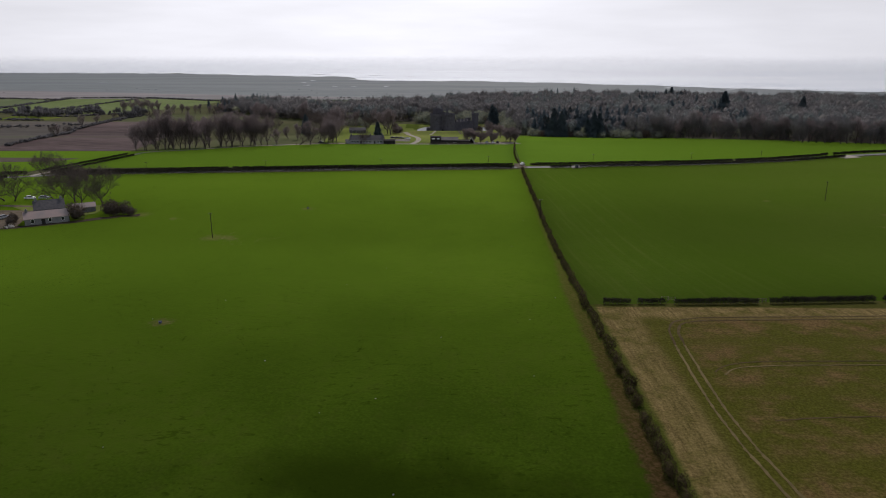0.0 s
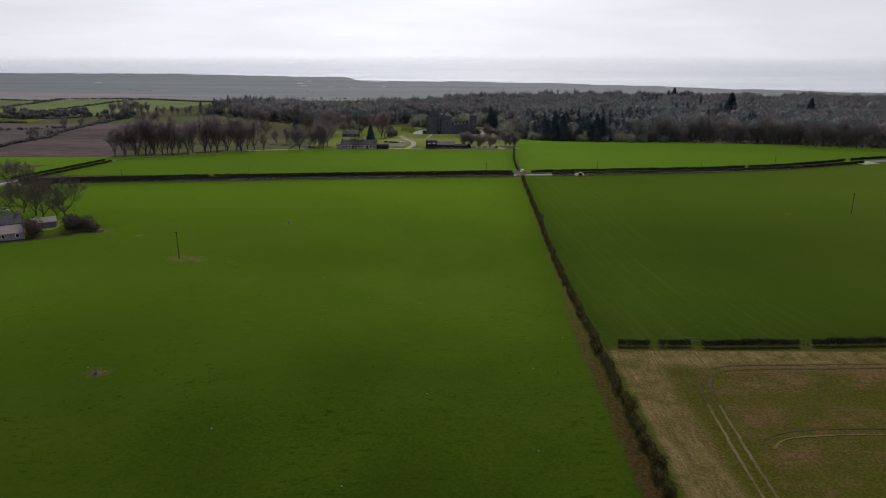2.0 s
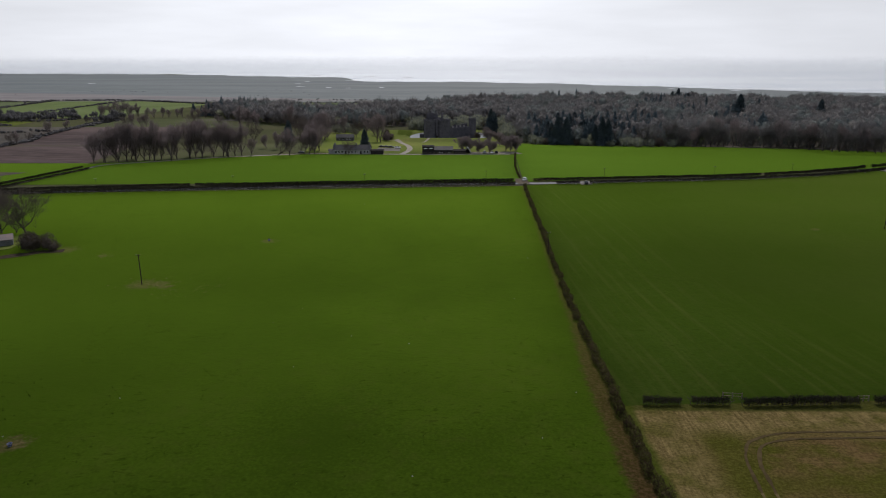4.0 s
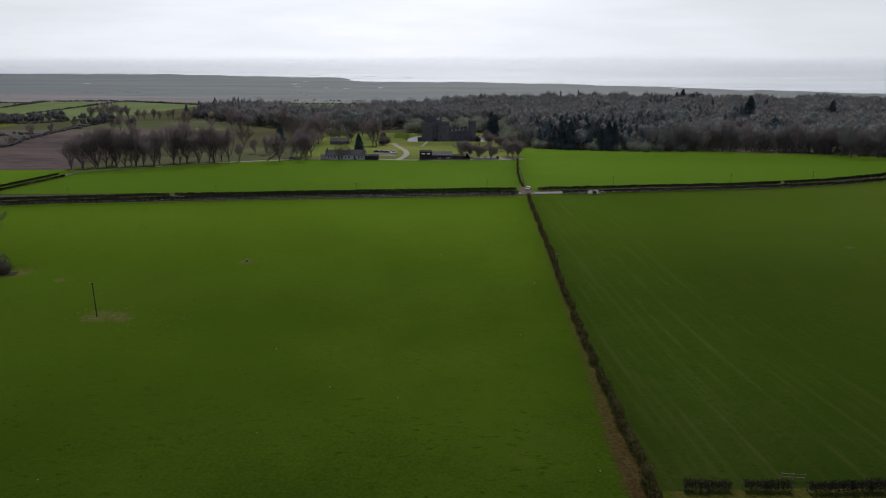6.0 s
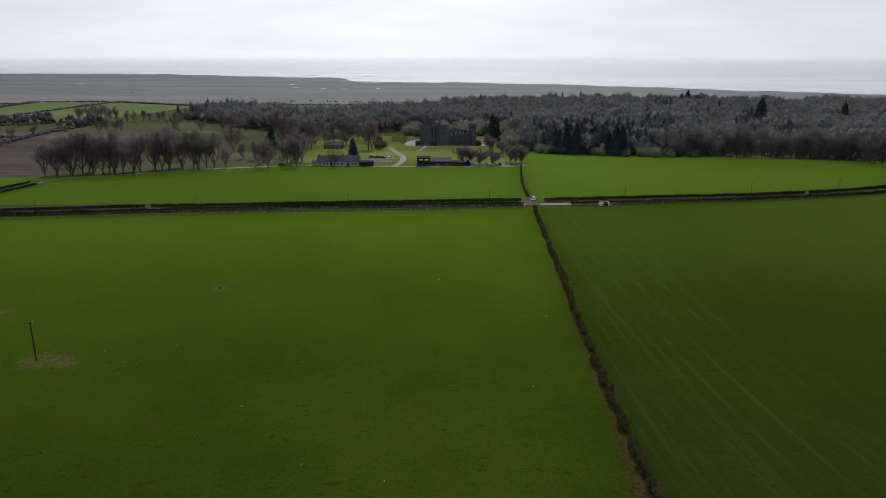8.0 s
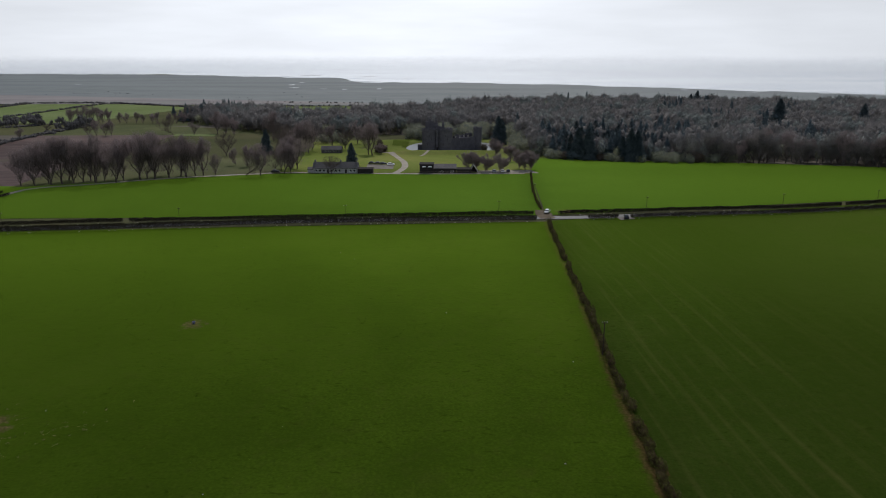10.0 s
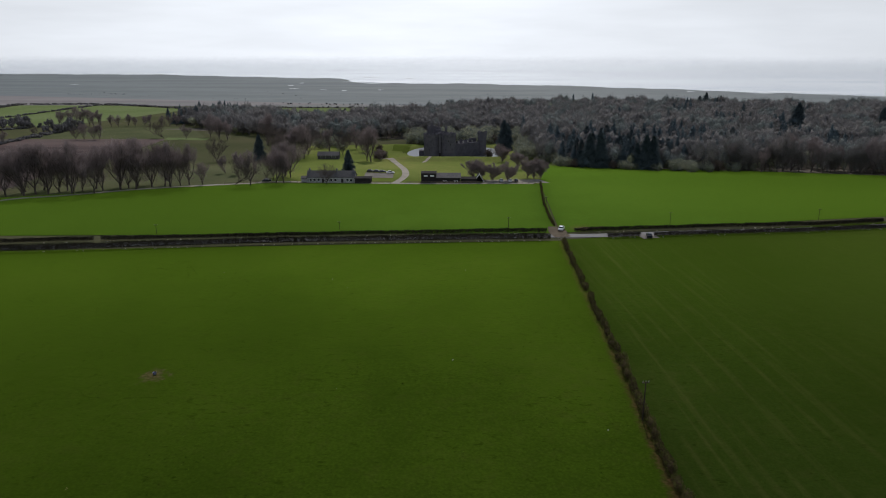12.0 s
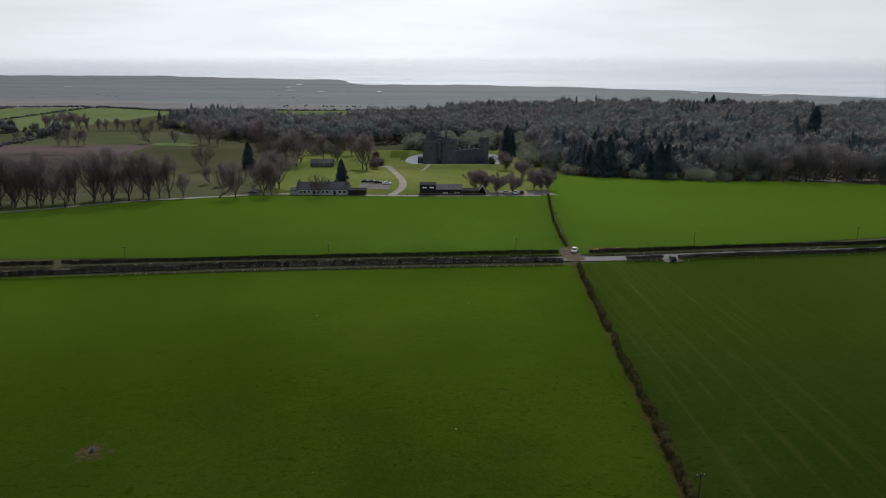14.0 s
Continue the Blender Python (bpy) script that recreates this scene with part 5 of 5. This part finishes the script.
scatter("willow_wood", LOW, list(zip(wx[pale], wy[pale])), "twig_pale", "distant pale willow scrub in the wood", 0.85, 1.45, 33)
scatter("conifer_wood", FIRS, list(zip(wx[conifer], wy[conifer])), "needle", "distant dark conifers in the wood", 0.7, 1.2, 34)

# hedgerow trees and spinneys among the far pastures
row_rng = np.random.default_rng(23)


def row(a, b, count, wide):
    t = row_rng.random(count)
    return [(a[0] + (b[0] - a[0]) * k + row_rng.normal() * wide, a[1] + (b[1] - a[1]) * k + row_rng.normal() * wide) for k in t]


far_rows = row((-524, 785), (-507, 1085), 190, 1.2) + row((-606, 800), (-624, 1080), 190, 4) + row((-640, 1085), (-505, 1096), 120, 3) + row((-505, 1094), (-352, 1016), 150, 2.5) + row((-352, 1016), (-300, 960), 40, 4) \
    + row((-298, 388), (-302, 440), 50, 1.0) + row((-302, 440), (-333, 545), 90, 1.3) + row((-333, 545), (-346, 640), 90, 1.5) + row((-346, 640), (-360, 745), 110, 3) + row((-360, 745), (-402, 764), 50, 3) \
    + row((-500, 726), (-428, 710), 110, 2) + row((-478, 655), (-420, 648), 70, 2) + row((-425, 710), (-402, 764), 60, 3) + row((-720, 790), (-530, 788), 170, 5) + row((-760, 874), (-606, 862), 120, 3) + row((-800, 1090), (-622, 1050), 110, 4) \
    + row((-430, 560), (-345, 590), 60, 4) + row((-300, 1036), (-40, 1040), 110, 3) + row((-300, 955), (-110, 950), 90, 4) + row((-240, 1110), (0, 1080), 40, 8)
scatter("hedgerow_trees", SMALL, far_rows, "twig_far", "far hedgerows and small trees between pastures", 0.22, 0.5, 35)
scatter("tree_belt", WOOD, row((-520, 768), (-408, 752), 70, 9) + row((-470, 690), (-425, 735), 40, 7) + row((-640, 780), (-530, 770), 40, 7) + row((-350, 690), (-362, 740), 24, 5), "twig_far", "dark belt of bare trees across the rough pasture", 0.35, 0.75, 37)
scatter("far_spinney", FIRS, row((-300, 896), (-228, 884), 70, 10) + row((-284, 800), (-272, 850), 26, 6) + row((-262, 790), (-200, 800), 16, 9), "needle", "distant dark conifer spinney", 0.65, 1.05, 36)
scatter("marsh_bushes", SMALL, [(row_rng.uniform(-900, -150), row_rng.uniform(1170, 1420)) for _ in range(24)] + row((-700, 1330), (-560, 1345), 16, 4), "twig_far", "scattered dark bushes on the marsh", 0.12, 0.32, 38)


# ---- marsh pools and banks ----
def pool(x, y, rx, ry, seed):
    r2 = np.random.default_rng(seed)
    n = 18
    pts = []
    for k in range(n):
        a, w = k * 6.2832 / n, 0.7 + 0.5 * r2.random()
        pts.append((x + rx * w * math.cos(a), y + ry * w * math.sin(a), -14.5 + 0.3))
    ob = new("marsh_pool", mesh_from("marsh_pool", pts, [tuple(range(n))], ["pool"]))
    return tagged(ob, "bright shallow pool in the tidal marsh", "pool", kind="structure")


for k, (x, y, rx, ry) in enumerate(((-147, 1500, 6, 12), (-367, 1679, 7, 14), (-332, 1546, 9, 10), (-369, 1804, 8, 12), (-217, 1477, 6, 8), (-262, 1499, 7, 8), (460, 1462, 9, 12), (560, 1381, 12, 9), (585, 1401, 14, 8),
                                    (640, 1440, 14, 10), (643, 1412, 16, 6), (683, 1345, 22, 6), (747, 1293, 20, 7), (-875, 1703, 8, 12), (272, 1740, 6, 10), (230, 1700, 12, 5), (330, 1600, 8, 6), (-1350, 2530, 320, 16), (-1000, 2500, 160, 10), (-520, 2235, 70, 12), (-640, 2310, 60, 10), (-230, 1880, 45, 16), (700, 1370, 60, 4), (610, 1425, 50, 4), (560, 1448, 30, 3), (760, 1318, 60, 3))):
    pool(x, y, rx, ry, 300 + k)
for x, y, rx, ry in ((-128, 2122, 26, 10), (-450, 2330, 60, 12), (-250, 2230, 40, 9)):
    n = 20
    pts = [(x + rx * math.cos(k * 6.2832 / n), y + ry * math.sin(k * 6.2832 / n), SEA - 0.2) for k in range(n)] + [(x, y, SEA + 0.5)]
    tagged(new("sandbank", mesh_from("sandbank", pts, [(k, (k + 1) % n, n) for k in range(n)], ["mud"])), "low wet sandbank in the shallows", "sandbank", kind="structure")


# ---- wheelings in the stubble ----
def wheeling(points, offset, material, label, width=0.32):
    c = spline(points, 2.0)
    d = np.gradient(c, axis=0)
    d /= np.linalg.norm(d, axis=1)[:, None]
    c = c + np.stack([-d[:, 1], d[:, 0]], 1) * offset
    return ribbon("wheel_rut", [tuple(p) for p in c[::2]], width, material, label, 0.19, "wheel rut", 1.1, 1.0)


T1 = ((220, 86), (150, 82), (94, 79.4), (60, 78), (51, 77.4), (46, 75), (43.4, 70), (42.2, 62), (41.4, 52.5), (40.6, 38), (40.8, 25), (42.0, 12), (44, -20), (48, -70))
T2 = ((220, 60), (120, 57), (79, 55.2), (58, 54.6), (50.5, 53.6), (46.6, 51.4), (44.6, 48.6))
T3 = ((220, 39), (120, 36.5), (66.5, 34.8), (54, 34.0), (48.6, 33.2))
for offset in (0.0, 1.8):
    wheeling(T1[:8], offset, "rut_dark", "dark wheel rut round the headland", 0.5)
    wheeling(T1[7:], offset, "rut", "pale wheel rut pressed into the stubble", 0.45)
wheeling(T2, 0.0, "rut_dark", "dark wheel rut turning off the headland")
wheeling(T2, 1.7, "rut", "pale wheel rut turning off the headland")
wheeling(T3, 0.0, "rut_dark", "faint dark wheel rut across the stubble", 0.3)


# ---- cars ----
def car(x, y, turn, paint, label):
    ob = empty("car", at_ground(x, y, turn, 1.0, 0.25), label, "car", "parked cars")
    prof = ((-2.1, 0.35), (-2.15, 0.75), (-1.95, 0.95), (-1.2, 1.02), (1.1, 0.98), (1.95, 0.85), (2.15, 0.6), (2.1, 0.32))
    v = [(px, s, pz) for s in (-0.85, 0.85) for px, pz in prof]
    n = len(prof)
    f = [tuple(range(n))[::-1], tuple(range(n, 2 * n))] + [(k, (k + 1) % n, n + (k + 1) % n, n + k) for k in range(n)]
    part("body", mesh_from("body", v, f, [paint]), ob)
    v = [(px, s * w, pz) for s in (-1, 1) for px, pz, w in ((-1.7, 0.97, 0.8), (-1.2, 1.42, 0.66), (0.3, 1.45, 0.66), (1.05, 0.97, 0.8))]
    f = [(3, 2, 1, 0), (4, 5, 6, 7), (0, 1, 5, 4), (1, 2, 6, 5), (2, 3, 7, 6)]
    part("cabin", mesh_from("cabin", v, f, ["glass"]), ob, "dark glazed cabin")
    part("roof", boxes("roof", paint, (-1.22, 0.32, -0.66, 0.66, 1.42, 1.49)), ob)
    for wx_ in (-1.3, 1.35):
        for wy_ in (-0.8, 0.8):
            tv, tt = tube_mesh([(np.array((wx_, wy_ - 0.1, 0.31)), np.array((wx_, wy_ + 0.1, 0.31)), 0.31, 0.31)], 12)
            wheel = part("wheel", fast_mesh("wheel", tv, tt, ["rubber"]), ob)
            rv, rt = tube_mesh([(np.array((wx_, wy_ - 0.12, 0.31)), np.array((wx_, wy_ + 0.12, 0.31)), 0.18, 0.18)], 10)
            part("rim", fast_mesh("rim", rv, rt, ["silver_paint"]), wheel)
    for s in (-0.6, 0.6):
        part("headlight", boxes("headlight", "porcelain", (1.98, 2.14, s - 0.18, s + 0.18, 0.62, 0.76)), ob)
    return ob


for x, y, turn, paint, label in ((37.8, 315.5, 72, "white_paint", "white car parked at the pasture gate"), (66.4, 306.6, 82, "dark_paint", "dark car parked in the lane's gateway"),
                                 (22.5, 407, 95, "silver_paint", "silver car parked under bare trees"), (27, 407, 85, "white_paint", "white car parked under bare trees"), (29.8, 406.8, 92, "dark_paint", "dark car parked under bare trees"),
                                 (-33.5, 430, 10, "white_paint", "white car in the castle car park"), (-38.0, 433, 4, "dark_paint", "dark car in the castle car park"), (-41, 434.5, 6, "dark_paint", "dark car in the castle car park"),
                                 (-44.5, 435.2, 2, "dark_paint", "dark car in the castle car park"), (-91.5, 405, 5, "dark_paint", "dark car beside the avenue's end"), (-166.5, 183, 60, "silver_paint", "silver car in the farm yard"),
                                 (-177, 217, 15, "white_paint", "white car parked behind the farm trees"), (-171.5, 218, 5, "silver_paint", "silver car parked behind the farm trees")):
    car(x, y, turn, paint, label)


# ---- fences, tubs and small things ----
def post_fence(points, spacing, tall, label, rails=2):
    ob = empty("fence", Matrix.Identity(4), label, "fence")
    c = spline(points, spacing)
    post = boxes("post", "wood", (-0.07, 0.07, -0.07, 0.07, -0.3, tall))
    for k, (x, y) in enumerate(c):
        part("post", post, ob).matrix_basis = pose(x, y, height(x, y) + 0.1)
    for r in range(rails):
        up = 0.1 + tall * (0.45 + 0.45 * r)
        for p, q in zip(c[:-1], c[1:]):
            v, t = tube_mesh([(np.array((*p, height(*p) + up)), np.array((*q, height(*q) + up)), 0.05, 0.05)], 4)
            part("rail", fast_mesh("rail", v, t, ["wood"]), ob)
    return ob


post_fence(((-40, 401.6), (-31, 401.8)), 2.4, 1.2, "weathered post and rail fence by the drive")
post_fence(((-24, 401.9), (0, 402.4), (12, 402.6)), 2.4, 1.2, "weathered post and rail fence before the shop")
post_fence(((13, 402.6), (41, 402.6)), 2.6, 1.1, "weathered post and rail fence along the car park")
post_fence(((-110, 398), (-95, 401), (-76, 402.2)), 2.8, 1.1, "weathered fence along the drive under trees")
post_fence(((34.6, 301), (37.6, 305)), 1.3, 1.2, "pale wooden field gate posts at the junction", 2)
post_fence(((47.5, 89.6), (50.6, 89.3)), 1.5, 1.1, "wooden rails closing a hedge gap")
post_fence(((69.6, 88.6), (71.4, 88.7)), 1.2, 1.1, "wooden rails closing a hedge gap")


def tub(x, y):
    ob = empty("feed_tub", at_ground(x, y, 0, 1.0, 0.15), "grey-blue plastic feed tub standing in trodden mud", "feed tub", "feed tubs")
    n, rings = 16, ((0.28, 0.0), (0.36, 0.42), (0.39, 0.45), (0.33, 0.45), (0.27, 0.08))
    v = [(r * math.cos(k * 6.2832 / n), r * math.sin(k * 6.2832 / n), z) for r, z in rings for k in range(n)]
    f = [(i * n + k, i * n + (k + 1) % n, (i + 1) * n + (k + 1) % n, (i + 1) * n + k) for i in range(4) for k in range(n)]
    part("bucket", mesh_from("bucket", v, f + [tuple(range(4 * n, 5 * n))], ["tub_plastic"], True), ob)
    v, t = tube_mesh([(np.array((0.36 * math.cos(a), 0, 0.43 + 0.25 * math.sin(a))), np.array((0.36 * math.cos(a + 0.32), 0, 0.43 + 0.25 * math.sin(a + 0.32))), 0.015, 0.015) for a in np.linspace(0, 2.8, 9)], 4)
    part("handle", fast_mesh("handle", v, t, ["rubber"]), ob)


tub(-63.0, 72.6)
tub(-57.9, 201.3)


def rubble(x, y, size, material, label, seed):
    """A heap of broken pieces, each its own part."""
    r2 = np.random.default_rng(seed)
    ob = empty("rubble_heap", at_ground(x, y, 0, 1.0, 0.2), label, "heap", "yard heaps")
    piece = boxes("piece", material, (-0.3, 0.3, -0.22, 0.22, -0.18, 0.18))
    for k in range(14):
        a, d = r2.random() * 6.28, r2.random() * size
        part("piece", piece, ob).matrix_basis = pose(d * math.cos(a), d * math.sin(a), 0.15 + 0.5 * (size - d) * r2.random(), *(r2.random(3) * 60)) @ Matrix.Scale(0.7 + 0.9 * r2.random(), 4)


for k, (x, y, size, m, label) in enumerate(((-156.5, 170, 1.6, "stone", "heap of pale broken stone by the byre"), (-160, 169, 1.8, "wood", "heap of weathered timber in the yard"), (-163, 172, 1.5, "stone", "heap of pale rubble in the yard"),
                                            (-157.5, 173.5, 1.2, "wood", "heap of old boards beside the byre"), (-166, 168.5, 1.6, "grey_wall", "heap of grey rubble at the yard's edge"))):
    rubble(x, y, size, m, label, 400 + k)


# ---- grass tussocks and stones ----
def tussocks(name, spots, material, label, seed, size=0.3):
    r2 = np.random.default_rng(seed)
    vs, ts, n = [], [], 0
    for x, y in spots:
        m = 7
        at = np.column_stack([r2.normal(size=(m, 2)) * size * 0.6, np.zeros(m)]) + (x, y, height(x, y) + 0.1)
        way = np.column_stack([r2.normal(size=(m, 2)) * 1.6, np.ones(m)])
        v, t = blades(r2, at, way, size * (0.6 + 0.7 * r2.random(m)), size * 0.45)
        vs.append(v), ts.append(t + n)
        n += len(v)
    return tagged(new(name, fast_mesh(name, np.concatenate(vs), np.concatenate(ts), [material])), label, "grass", kind="stuff")


t_rng = np.random.default_rng(77)
tx, ty = t_rng.uniform(-140, 30, 12000), t_rng.uniform(-40, 295, 12000)
keep = np.array([noise.noise((x * 0.09, y * 0.05, 1.0)) > 0.02 and x < hedge_x(y) - 1.5 for x, y in zip(tx, ty)])
tussocks("grass_tussocks", list(zip(tx[keep], ty[keep])), "pasture", "tussocks of longer grass in the pasture", 78, 0.17)
for k in range(26):
    x, y = t_rng.uniform(-70, 26), t_rng.uniform(0, 270)
    s = 0.09 + 0.08 * t_rng.random()
    v = [(s * a * (0.8 + 0.4 * t_rng.random()), s * b * (0.8 + 0.4 * t_rng.random()), s * 0.8 * c) for a, b, c in ((1, 0, 0), (0, 1, 0), (-1, 0, 0), (0, -1, 0), (0.4, 0.2, 1), (-0.3, 0.3, 0.9), (0.1, -0.4, 0.95))]
    st = new("stone", mesh_from("stone", v, [(0, 1, 4), (1, 5, 4), (1, 2, 5), (2, 6, 5), (2, 3, 6), (3, 0, 6), (0, 4, 6), (4, 5, 6)], ["stone"]))
    st.matrix_world = at_ground(x, y, 0, 1.0, 0.12)
    tagged(st, "small pale stone lying in the grass", "stone", "stones in the pasture")
w_rng = np.random.default_rng(91)
wisps = [(-80 + w_rng.normal() * 5, 157 + w_rng.normal() * 4) for _ in range(30)] + [(-70 + w_rng.normal() * 5, 154 + w_rng.normal() * 4) for _ in range(34)] + [(-62 + w_rng.normal() * 3, 158 + w_rng.normal() * 3) for _ in range(12)]
tussocks("hay_wisps", wisps, "straw", "wisps of spilled hay in the trodden pasture", 92, 0.24)
# added pale tufts imitate the bright lane glimpsed through the hedges, beside dead grass
bottom = []
for line in (NEAR_L, FAR_L, NEAR_R, FAR_R):
    for x, y in spline(line, 1.4):
        if w_rng.random() < 0.22 and not (63 < x < 70):
            bottom.append((x + w_rng.normal() * 0.3, y - 0.75 + w_rng.normal() * 0.15))
tussocks("hedge_flecks", bottom, "straw_pale", "pale tufts for lane flecks and dead grass in the lane hedge bottoms", 93, 0.42)
